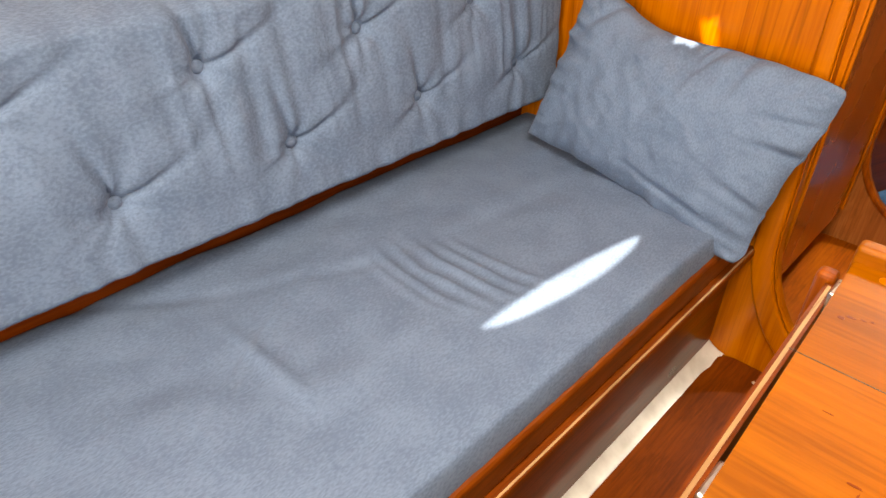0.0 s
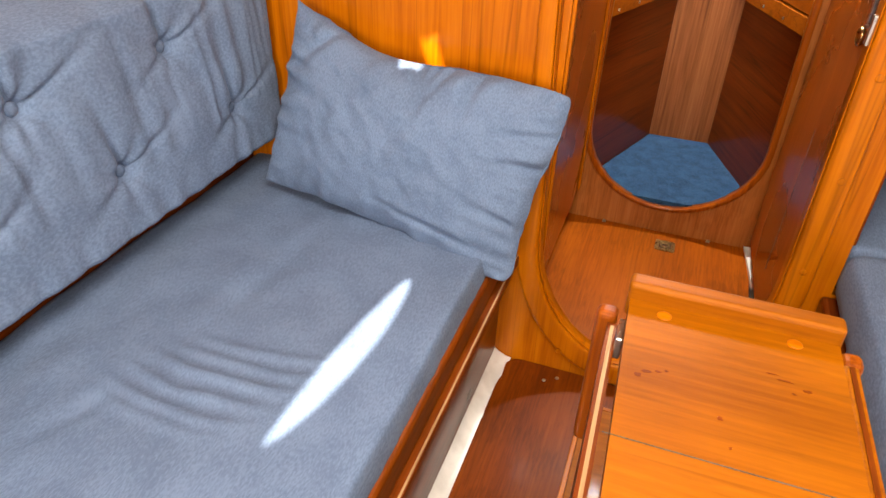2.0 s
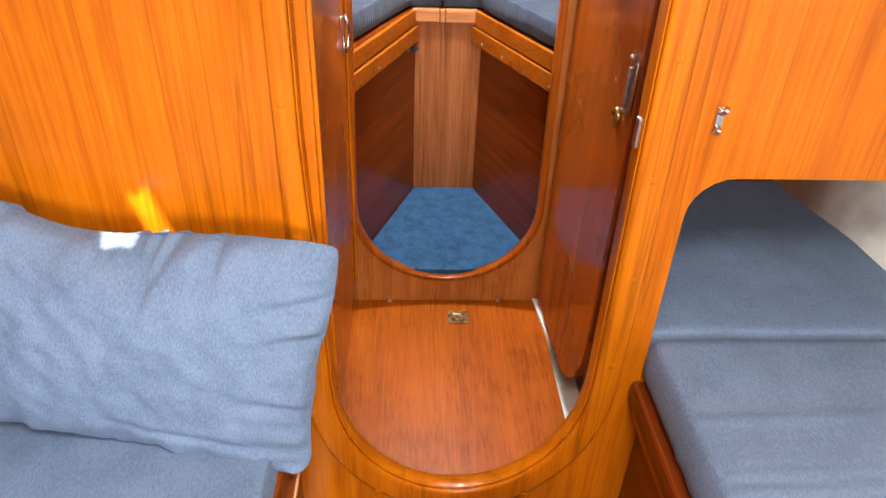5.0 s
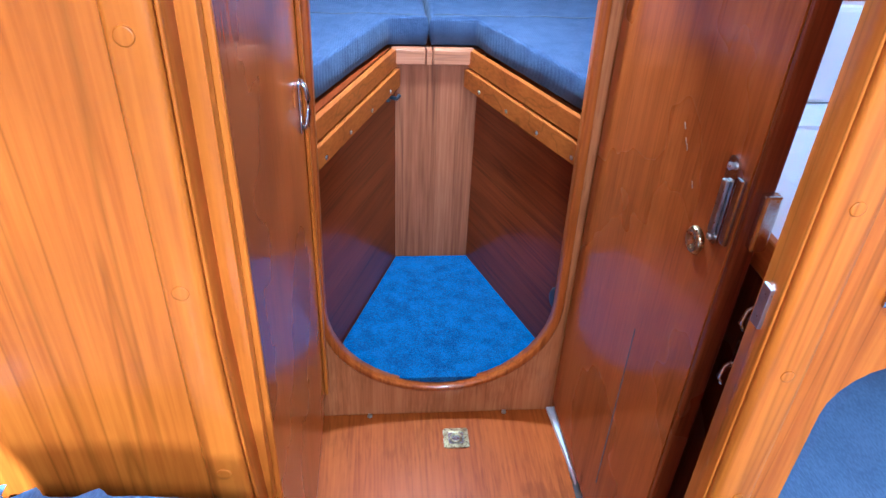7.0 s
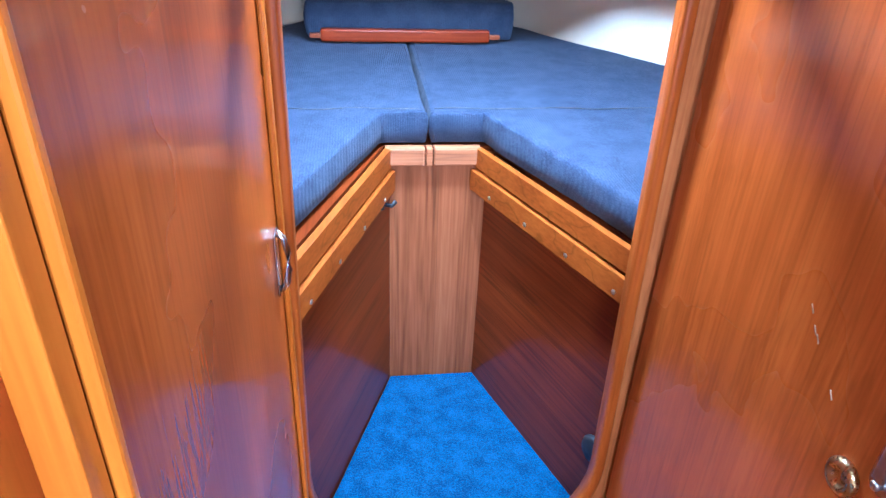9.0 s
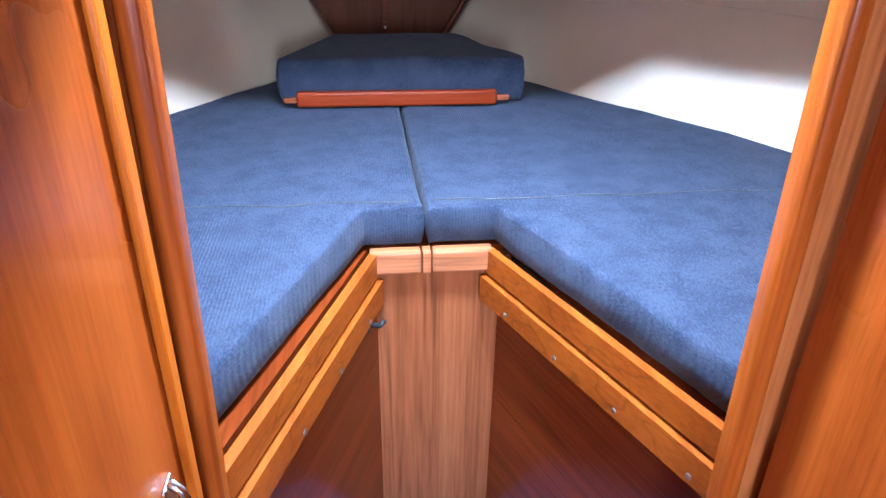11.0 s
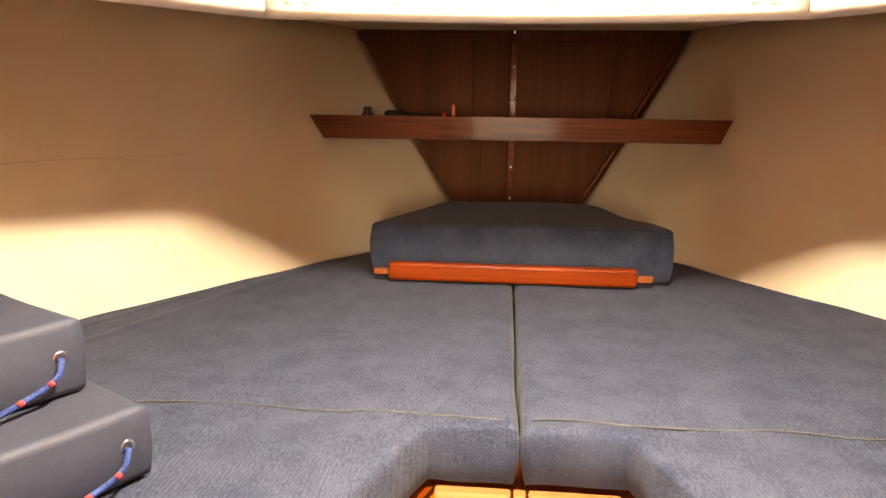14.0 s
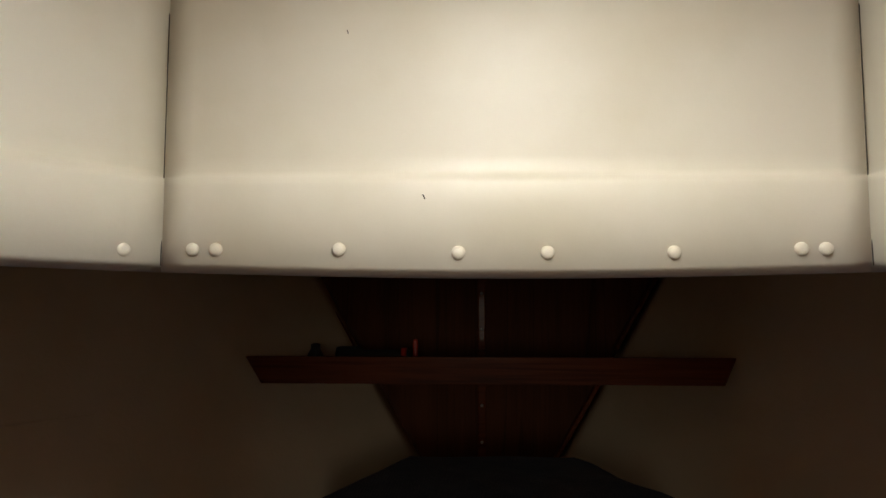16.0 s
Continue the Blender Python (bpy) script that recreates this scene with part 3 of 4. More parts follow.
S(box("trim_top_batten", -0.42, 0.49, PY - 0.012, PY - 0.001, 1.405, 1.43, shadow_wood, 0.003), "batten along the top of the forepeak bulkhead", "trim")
for s in (-1, 1):
    for za, zb in ((0.93, 1.115), (1.20, 1.40)):
        a, b = Vector((CX - 0.012 + s * (hull_half(PY, za) - 0.006), PY - 0.010, za)), Vector((CX - 0.012 + s * (hull_half(PY, zb) + 0.0), PY - 0.006, zb))
        d = b - a
        m = Matrix.Translation((a + b) / 2) @ d.to_track_quat("Z", "Y").to_matrix().to_4x4()
        S(box("trim_side_batten", -0.011, 0.011, -0.006, 0.006, -d.length / 2, d.length / 2, shelf_wood if za > 1.15 else batten_wood, 0.004, None, m), "slanting batten on the forepeak bulkhead", "trim")
for z in (0.97, 1.06, 1.25, 1.34):
    S(lathe("trim_screw", [(0.004, 0), (0.004, 0.002), (0.002, 0.003)], steel, None, pose(0.028, PY - 0.0105, z, 90)), "small bright screw in a batten", "screw")

# forecabin well
S(prism("floor_carpet", [[(-0.236, FY0 + 0.012), (-0.046, 2.834), (0.178, 2.834), (0.366, FY0 + 0.012)]], 0.09, 0.187, "z", carpet), "bright blue cut pile carpet on the well floor", "carpet")
S(prism("wall_well_port", [[(-0.238, FY1 + 0.001), (-0.048, 2.836), (-0.062, 2.842), (-0.255, FY1 + 0.001)]], 0.10, 0.79, "z", well_port), "dark mahogany berth front, toned down for the shaded well", "wall")
S(prism("wall_well_starboard", [[(0.352, FY1 + 0.001), (0.166, 2.836), (0.182, 2.842), (0.372, FY1 + 0.001)]], 0.10, 0.79, "z", well_starboard), "dark mahogany berth front, toned down for the shaded well", "wall")
S(box("wall_well_end", -0.06, 0.185, 2.838, 2.855, 0.10, 0.80, pale_z, 0), "pale teak panel at the end of the well", "wall")


def rail_along(name, a, b, inn, z0, z1, w, mat, bevel=0.004):
    """A rail of width w from a to b in plan, on the side that inn points to."""
    a, b = Vector(a), Vector(b)
    n = Vector(inn).normalized()
    bm_pts = [tuple(a), tuple(b), tuple(b + n * w), tuple(a + n * w)]
    return prism(name, [bm_pts], z0, z1, "z", mat, None, bevel)


for a, b, inn in (((-0.240, FY1 + 0.004), (-0.056, 2.836), (0.93, -0.37)), ((0.354, FY1 + 0.004), (0.150, 2.836), (-0.93, -0.37))):
    S(rail_along("trim_cap_rail", a, b, inn, 0.775, 0.818, 0.014, red_y, 0.005), "varnished teak fiddle along the berth edge", "trim")
    S(rail_along("trim_cleat", a, b, inn, 0.722, 0.768, 0.022, red_y, 0.005), "varnished teak cleat along the berth front", "trim")
    for f in (0.12, 0.36, 0.6, 0.84):
        p = Vector(a) + (Vector(b) - Vector(a)) * f + Vector(inn).normalized() * 0.026
        S(lathe("trim_screw", [(0.0045, 0), (0.0045, 0.0012), (0.002, 0.002)], steel, None, Matrix.Translation((p.x, p.y, 0.738)) @ Vector((*inn, 0)).to_track_quat("Z", "Y").to_matrix().to_4x4()), "small bright screw in the cleat", "screw")
S(box("trim_cap_end_port", -0.058, 0.028, 2.822, 2.850, 0.779, 0.819, pale_x, 0.004), "pale teak cap at the end of the well", "trim")
S(box("trim_cap_end_starboard", 0.047, 0.150, 2.822, 2.850, 0.779, 0.819, pale_x, 0.004), "pale teak cap at the end of the well", "trim")
S(box("trim_cap_end_middle", 0.0305, 0.0445, 2.823, 2.850, 0.779, 0.818, pale_x, 0.002), "pale teak filler at the end of the well", "trim")
for s, xs in ((-1, (-1.2, -0.256)), (1, (0.373, 1.3))):
    x0, x1 = xs
    S(prism("floor_berth_board", [[(CX + s * (hull_half(FY1 + 0.01, 0.80) - 0.01), FY1 + 0.004), (CX + s * (hull_half(2.86, 0.80) - 0.01), 2.86), (CX + s * (hull_half(3.6, 0.80) - 0.01), 3.6), (CX + s * 0.17, 4.1), (CX + s * 0.001, 4.1), (CX + s * 0.001, 2.856), (-0.06 if s < 0 else 0.182, 2.856), (-0.252 if s < 0 else 0.37, FY1 + 0.004)]], 0.795, 0.812, "z", mahogany_y), "plywood berth board under the cushions", "berth")


# ---- things: forecabin ----
def soft_slab(name, outline, z0, z1, mat, r=0.018, wob=0.003, seed=0.0, cells=26):
    """A box cushion: an outline in plan with rounded edges and a slightly uneven top."""
    bm = bmesh.new()
    pts = [Vector(p) for p in outline]
    dense = []
    for i, p in enumerate(pts):
        q = pts[(i + 1) % len(pts)]
        k = max(int((q - p).length / 0.012), 1)
        dense += [p + (q - p) * j / k for j in range(k)]
    c = sum(dense, Vector((0, 0))) / len(dense)
    nn = len(dense)

    def inset(d):
        res = []
        for i in range(nn):
            t = (dense[(i + 1) % nn] - dense[i - 1]).normalized()
            res.append(dense[i] + Vector((-t.y, t.x)) * d)
        return res
    area = sum(dense[i].x * dense[(i + 1) % nn].y - dense[(i + 1) % nn].x * dense[i].y for i in range(nn))
    sg = 1 if area > 0 else -1
    layers = [(r, z0), (0.3 * r, z0 + 0.3 * r), (0, z0 + r)]
    layers += [(-0.004 * math.sin(math.pi * f), z0 + r + (z1 - z0 - 2 * r) * f) for f in (0.35, 0.7)]
    layers += [(0, z1 - r), (0.12 * r, z1 - 0.5 * r), (0.45 * r, z1 - 0.14 * r), (r, z1)]
    rings = []
    for d, z in layers:
        ring = []
        for p in inset(sg * d):
            w = noise.noise(Vector((p.x * 7 + seed, p.y * 7, z * 20))) * wob
            w += 0.45 * wob * noise.noise(Vector((p.x * 38 + seed, p.y * 38, z * 9))) * (1 if z0 + 0.2 * r < z < z1 - 0.2 * r else 0.2)
            ring.append(bm.verts.new((p.x + w, p.y + w, z + (w if z > z0 + r else 0))))
        rings.append(ring)
    for a, b in zip(rings, rings[1:]):
        for i in range(nn):
            bm.faces.new((a[i], a[(i + 1) % nn], b[(i + 1) % nn], b[i]))
    for ring in (rings[0], rings[-1]):
        bm.faces.new(ring)
    ob = finish(mesh_of(name, bm), mat, None, True)
    for f in ob.data.polygons:
        f.use_smooth = len(f.vertices) == 4
    return ob


def port_hull(ys, z, s):
    return [(CX + s * (hull_half(y, z) - 0.014), y) for y in ys]


ys = (2.345, 2.6, 2.9, 3.2, 3.5, 3.8, 3.95)
port = tagged(soft_slab("berth_cushion", [(0.031, 2.848), (0.031, 3.96)] + port_hull(ys[::-1], 0.85, -1) + [(-0.262, 2.345), (-0.245, 2.40), (-0.066, 2.848)], 0.820, 0.891, navy, 0.010, 0.004, 3.0), label="navy blue corduroy berth cushion on the port bunk", category="berth cushion", group="forecabin berth cushions")
starb = tagged(soft_slab("berth_cushion", [(0.040, 2.848), (0.154, 2.848), (0.352, 2.345)] + port_hull(ys, 0.85, 1) + [(0.040, 3.96)], 0.820, 0.891, navy, 0.010, 0.004, 9.0), label="navy blue corduroy berth cushion on the starboard bunk", category="berth cushion", group="forecabin berth cushions")
for cu, xa, xb in ((port, -0.78, 0.02), (starb, 0.05, 0.86)):
    adopt(cu, tube("seam", [(xa + (xb - xa) * k / 24, 2.873 + 0.004 * math.sin(k), 0.8915 + 0.0008 * math.sin(k * 1.7)) for k in range(25)], 0.0012, stitch))

wedge = tagged(soft_slab("wedge_cushion", [(-0.250, 3.478), (0.340, 3.478), (0.345, 3.50), (0.215, 3.82), (-0.13, 3.82), (-0.255, 3.50)], 0.895, 1.003, navy, 0.014, 0.004, 5.0), label="navy corduroy infill cushion lying on the berth cushions", category="cushion")
bar_wood = wood("red_mahogany_bar", (0.10, 0.012, 0.002), (0.17, 0.021, 0.002), (0.22, 0.031, 0.003), "x", 0.3, 0.4)
bar = empty("berth_board_bar", 0.03, 3.455, 0.894, label="varnished teak bar with pegged ends on the cushions", category="wooden bar")
adopt(bar, box("rail", -0.212, 0.270, 3.440, 3.464, 0.896, 0.932, bar_wood, 0.006), box("peg", -0.243, -0.2125, 3.446, 3.459, 0.905, 0.918, batten_wood, 0.003), box("peg", 0.2705, 0.301, 3.446, 3.459, 0.905, 0.918, batten_wood, 0.003))

shelf = empty("shelf", 0.03, 3.77, 1.155, label="dark mahogany shelf with a fiddle across the bow", category="shelf")
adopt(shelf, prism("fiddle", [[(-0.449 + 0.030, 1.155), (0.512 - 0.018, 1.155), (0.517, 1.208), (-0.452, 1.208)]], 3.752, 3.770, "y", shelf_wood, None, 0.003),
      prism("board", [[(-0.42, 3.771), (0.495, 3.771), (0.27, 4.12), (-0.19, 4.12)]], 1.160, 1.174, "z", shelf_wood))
lamp = empty("torch", -0.24, 3.92, 1.175, label="black torch lying on the bow shelf", category="torch")
adopt(lamp, lathe("barrel", [(0.020, 0), (0.022, 0.01), (0.022, 0.05), (0.014, 0.06), (0.014, 0.16), (0.012, 0.165)], black, None, pose(-0.30, 3.92, 1.197, 0, 90, 0)),
      lathe("tail_ring", [(0.0155, 0), (0.0155, 0.012)], red, None, pose(-0.155, 3.92, 1.2, 0, 90, 0)))
pot = tagged(lathe("shelf_bottle", [(0.016, 0), (0.017, 0.004), (0.017, 0.030), (0.010, 0.042), (0.010, 0.052), (0.004, 0.054)], black, None, pose(-0.335, 3.86, 1.1745)), label="small dark bottle standing on the bow shelf", category="bottle")
clip = tagged(box("red_clip", -0.128, -0.118, 3.905, 3.925, 1.1745, 1.235, red, 0.003), label="red plastic clip standing on the bow shelf", category="clip")


def corded_cushion(x, y, z, turn, w, d, h):
    """A vinyl cushion with piping, an eyelet and a flecked cord."""
    root = empty("cockpit_cushion", x, y, z, label="navy vinyl cockpit cushion with blue cord, stacked on the berth", category="cushion", group="stacked cockpit cushions")
    body = soft_slab("cover", [(0, 0), (0, -d), (-w, -d), (-w, 0)], 0, h, navy_vinyl, 0.008, 0.002, z)
    body.parent = root
    pipe = tube("piping", [(-0.004, -0.006 - (d - 0.012) * k / 20, h - 0.003) for k in range(21)], 0.0025, navy_vinyl)
    pipe.parent = root
    eye = lathe("eyelet", [(0.0035, 0), (0.0035, 0.003), (0.007, 0.003), (0.007, 0)], chrome, None, pose(0.0, -0.022, h * 0.55, 0, 90, 0))
    eye.parent = root
    n = 26
    pts = [(0.005 + 0.009 * math.sin(math.pi * min(k / 5, 0.7)), -0.022 - 0.27 * (k / n) ** 1.15, h * 0.55 - 0.060 * (k / n) ** 0.5) for k in range(n + 1)]
    cord = tube("cord", pts, 0.0028, rope_blue)
    cord.parent = root
    for k in range(2, n, 3):
        f = tube("cord_fleck", [tuple(Vector(pts[k]) + Vector((0.0014, 0, 0.001))), tuple(Vector(pts[k]).lerp(Vector(pts[k + 1]), 0.5) + Vector((0.0014, 0, 0.001)))], 0.0030, rope_red)
        f.parent = root
    root.rotation_euler = (0, 0, radians(turn))
    return root


corded_cushion(-0.313, 2.712, 0.895, -32, 0.40, 0.34, 0.070)
corded_cushion(-0.385, 2.735, 0.967, -29, 0.38, 0.34, 0.072)

# fittings in the well
vent = tagged(lathe("vent_cap", [(0.030, 0), (0.031, 0.006), (0.026, 0.013), (0.020, 0.012), (0.006, 0.016)], black, None, Matrix.Translation((0.331, 2.380, 0.368)) @ Vector((-0.93, -0.37, 0)).to_track_quat("Z", "Y").to_matrix().to_4x4()), label="round black vent cap on the berth front", category="vent")
catch = empty("door_catch", -0.075, 2.78, 0.69, label="small black metal catch on the berth front", category="catch")
adopt(catch, box("plate", -0.078, -0.062, 2.77, 2.80, 0.700, 0.722, black, 0.002), tube("hook", [(-0.062, 2.785, 0.708), (-0.045, 2.783, 0.705), (-0.038, 2.78, 0.716)], 0.005, black))


# ---- things: passage ----
def door_leaf(parts, mat, near, far, zb, zt, r, thick, sign):
    """Door outline in (y, z): rounded lower corner at the near edge."""
    pts = [(far, zt), (near, zt)]
    for k in range(11):
        a = radians(180 + 9 * k)
        pts.append((near + r + r * math.cos(a), zb + r * 1.15 + r * 1.15 * math.sin(a)))
    pts.append((far, zb))
    return prism("leaf", [pts], 0.0, sign * thick, "x", mat, None, 0.003)


locker = empty("locker_door", -0.217, 1.69, 0.10, label="closed mahogany locker door with a rounded foot", category="door")
leaf = door_leaf(None, door_z, 1.692, 2.262, 0.19, 1.80, 0.12, 0.022, -1)
leaf.location.x = -0.2185
edge = box("edge_strip", -0.2182, -0.211, 2.255, 2.275, 0.20, 1.80, teak_z, 0.003)
bead = box("edge_bead", -0.2183, -0.2105, 1.684, 1.692, 0.30, 1.80, teak_z, 0.002)
plate = box("lock_plate", -0.2182, -0.2150, 2.205, 2.228, 0.865, 0.955, chrome, 0.002)
bolt = tube("pull_handle", [(-0.215, 2.216, 0.955), (-0.207, 2.216, 0.945), (-0.203, 2.216, 0.925), (-0.203, 2.216, 0.900), (-0.207, 2.216, 0.880), (-0.215, 2.216, 0.870)], 0.0042, chrome)
adopt(locker, leaf, edge, bead, plate, bolt)

head_door = empty("head_door", 0.328, 2.290, 0.10, label="mahogany washroom door standing slightly ajar", category="door")
bpy.context.view_layer.update()
D = Matrix.Translation((0.328, 2.290, 0)) @ Matrix.Rotation(radians(1.2), 4, "Z") @ Matrix.Translation((0, -2.290, 0))
leaf = door_leaf(None, door_z, 1.800, 2.290, 0.12, 1.80, 0.20, 0.024, 1)
parts = [leaf,
         box("edge_strip", 0.001, 0.028, 1.788, 1.7992, 0.36, 1.80, mahogany_z, 0.003),
         box("crack_line", -0.0006, 0.001, 1.975, 1.978, 0.22, 0.62, seam_dark, 0),
         prism("latch_plate", [rounded(1.824, 1.848, 0.885, 1.005, 0.010)], -0.004, 0.0, "x", chrome, None, 0.0012),
         box("latch_lever", -0.010, -0.0042, 1.830, 1.842, 0.900, 0.975, steel, 0.002),
         box("latch_keep", -0.008, -0.0012, 1.8005, 1.815, 0.90, 0.99, chrome, 0.002),
         lathe("latch_pin", [(0.004, 0), (0.005, 0.004), (0.003, 0.006)], steel, None, pose(-0.0042, 1.836, 0.993, 0, -90, 0)),
         lathe("latch_pin", [(0.004, 0), (0.005, 0.004), (0.003, 0.006)], steel, None, pose(-0.0042, 1.836, 0.894, 0, -90, 0)),
         lathe("knob", [(0.018, 0), (0.0195, 0.002), (0.019, 0.006), (0.016, 0.009), (0.012, 0.009), (0.010, 0.005), (0.001, 0.004)], brass, None, pose(0.0, 1.872, 0.865, 0, -90, 0)),
         box("keeper_lug", 0.010, 0.03, 1.773, 1.7875, 0.91, 0.985, chrome, 0.003)]
for o in parts:
    o.data.transform(D)
bpy.context.view_layer.update()
adopt(head_door, *parts)
white_corner = S(prism("floor_white_edge", [[(0.318, 2.303), (0.343, 2.303), (0.345, 2.12), (0.340, 2.08)]], 0.072, 0.089, "z", white_paint), "white painted strip beside the passage floor", "floor")

latch = empty("floor_ring", 0.084, 2.251, 0.061, label="brass flush lifting ring let into the passage floor", category="floor ring")
adopt(latch, prism("plate", [rounded(0.054, 0.114, 2.222, 2.280, 0.006), rounded(0.066, 0.102, 2.233, 2.270, 0.005)], 0.0605, 0.0635, "z", brass),
      box("recess", 0.066, 0.102, 2.233, 2.270, 0.0604, 0.0612, chrome, 0),
      tube("ring", [(0.084 + 0.013 * math.cos(k / 16 * 6.2832), 2.251 + 0.012 * math.sin(k / 16 * 6.2832), 0.0635) for k in range(17)], 0.0025, brass))

for part in latch.children:
    part.data.transform(Matrix.Translation((0, -0.030, 0.019)))

# wash basin unit seen past the door
basin = empty("wash_basin_unit", 0.6, 2.0, 0.876, label="white moulded wash basin unit with a teak edge", category="wash basin")
adopt(basin, prism("top", [rounded(0.402, 1.2, BY1 + 0.003, FY0 - 0.003, 0.01), rounded(0.50, 0.88, 1.80, 2.16, 0.08)], 0.876, 0.905, "z", porcelain),
      grid("bowl", 24, 8, lambda u, v: (0.69 + 0.20 * (1 - 0.75 * v ** 2.2) * math.cos(2 * math.pi * u), 1.98 + 0.19 * (1 - 0.75 * v ** 2.2) * math.sin(2 * math.pi * u), 0.902 - 0.02 * v), porcelain, closed_u=True),
      box("splashback", 0.42, 1.2, FY0 - 0.05, FY0 - 0.004, 0.906, 1.08, porcelain, 0.01),
      box("shelf_step", 0.85, 1.2, 1.69, FY0 - 0.06, 0.906, 1.0, porcelain, 0.02),
      box("teak_edge", 0.384, 0.3995, BY1 + 0.003, FY0 - 0.003, 0.862, 0.912, teak_y, 0.004))
for k, (hy, hz) in enumerate(((1.79, 0.70), (1.785, 0.80))):
    hook = empty("cup_hook", 0.39, hy, hz, label="small chromed hook on the partition", category="hook", group="hooks below the basin")
    adopt(hook, box("base", 0.394, 0.3995, hy - 0.010, hy + 0.010, hz + 0.01, hz + 0.05, chrome, 0.002), tube("hook_arm", [(0.395, hy, hz + 0.02), (0.382, hy - 0.002, hz + 0.012), (0.376, hy - 0.004, hz - 0.004), (0.382, hy - 0.006, hz - 0.014)], 0.004, chrome))
S(box("wall_head_lining", 1.20, 1.22, BY1 + 0.003, FY0 - 0.003, 0.8, 1.84, white, 0), "white washroom lining", "wall")
strike = tagged(box("strike_plate", 0.296, 0.3015, 1.642, 1.658, 0.905, 0.955, steel, 0.001), label="worn steel strike plate on the doorway edge", category="strike plate")

# coat hook on the main bulkhead
chook = empty("coat_hook", 0.418, BY0, 0.95, label="small chromed double hook on the teak bulkhead", category="hook")
adopt(chook, box("back_plate", 0.412, 0.425, BY0 - 0.004, BY0 - 0.0005, 0.938, 0.982, chrome, 0.0015),
      tube("upper_arm", [(0.4185, BY0 - 0.003, 0.972), (0.4195, BY0 - 0.012, 0.976), (0.420, BY0 - 0.018, 0.984)], 0.0050, chrome),
      tube("lower_arm", [(0.4185, BY0 - 0.003, 0.950), (0.416, BY0 - 0.014, 0.944), (0.415, BY0 - 0.019, 0.950)], 0.0050, chrome))


# ---- things: port settee ----
def fold(y, x, y0, x0, ly, lx, h):
    """One soft crease across cloth."""
    return h * math.exp(-((y - y0) / ly) ** 2 - ((x - x0) / lx) ** 2)


def settee_top(u, v):
    """Closed section across the cushion (u), along its length (v)."""
    y = -0.35 + 1.985 * v
    x0, x1, z0, z1, r = -0.978, -0.287, 0.362, 0.462, 0.016
    per = [(x0, z0), (x0, z1 - r), (x0 + r * 0.3, z1 - 0.3 * r), (x0 + r, z1)]
    nx = 44
    per += [(x0 + r + (x1 - x0 - 2 * r) * k / nx, z1) for k in range(1, nx)]
    per += [(x1 - r, z1), (x1 - 0.3 * r, z1 - 0.25 * r), (x1, z1 - r), (x1 + 0.004, (z0 + z1) / 2), (x1, z0 + 0.01), (x1 - 0.02, z0)]
    i = u * (len(per) - 1)
    a = min(int(i), len(per) - 2)
    f = i - a
    x, z = per[a][0] + (per[a + 1][0] - per[a][0]) * f, per[a][1] + (per[a + 1][1] - per[a][1]) * f
    if z > z1 - 0.03:
        z += 0.006 * (0.4 - abs(noise.noise(Vector((x * 9 + 2 * y, y * 4, 6.6))))) + 0.007 * noise.noise(Vector((x * 4, y * 3, 1.3))) + 0.005 * noise.noise(Vector((x * 14, y * 8, 5.3)))
        z += 0.006 * math.sin(math.pi * min(max((x - x0) / (x1 - x0), 0), 1))
        for c, h in ((0.800, 0.004), (0.828, 0.007), (0.866, 0.008), (0.907, 0.009), (0.945, 0.006), (0.982, 0.005)):
            bend = c + 0.9 * (x + 0.56) ** 2 + 0.06 * (x + 0.56) + 0.008 * noise.noise(Vector((x * 12, c * 30, 2.0)))
            z += h * math.exp(-((y - bend) / 0.010) ** 2 - ((x + 0.585 - 0.5 * (c - 0.88)) / 0.115) ** 4)
        z += fold(y, x, 0.52, -0.62, 0.014, 0.10, 0.008) + fold(y, x + 0.6 * (y - 0.55), 0.55, -0.68, 0.15, 0.010, 0.007)
        crease = -0.82 + 0.63 * (min(y, 0.83) - 0.61) + 0.07 * max(y - 0.83, 0)
        z -= 0.0035 * math.exp(-((x - crease + 0.012 * math.sin(9 * y)) / 0.022) ** 2) * smooth01(0.1, 0.4, y)
    else:
        x += 0.0025 * noise.noise(Vector((z * 30, y * 22, 2.0)))
    return (x, y, z)


seat = tagged(grid("settee_cushion", 130, 300, settee_top, blue), label="faded blue cloth settee seat cushion, slightly wrinkled", category="cushion")

BUTTONS = [(y, 0.842) for y in (-0.025, 0.305, 0.635, 0.965, 1.292)] + [(y, 0.668) for y in (0.12, 0.455, 0.787, 1.122, 1.452)]
BACK_LEAN = 0.06
BACK_X = -0.945


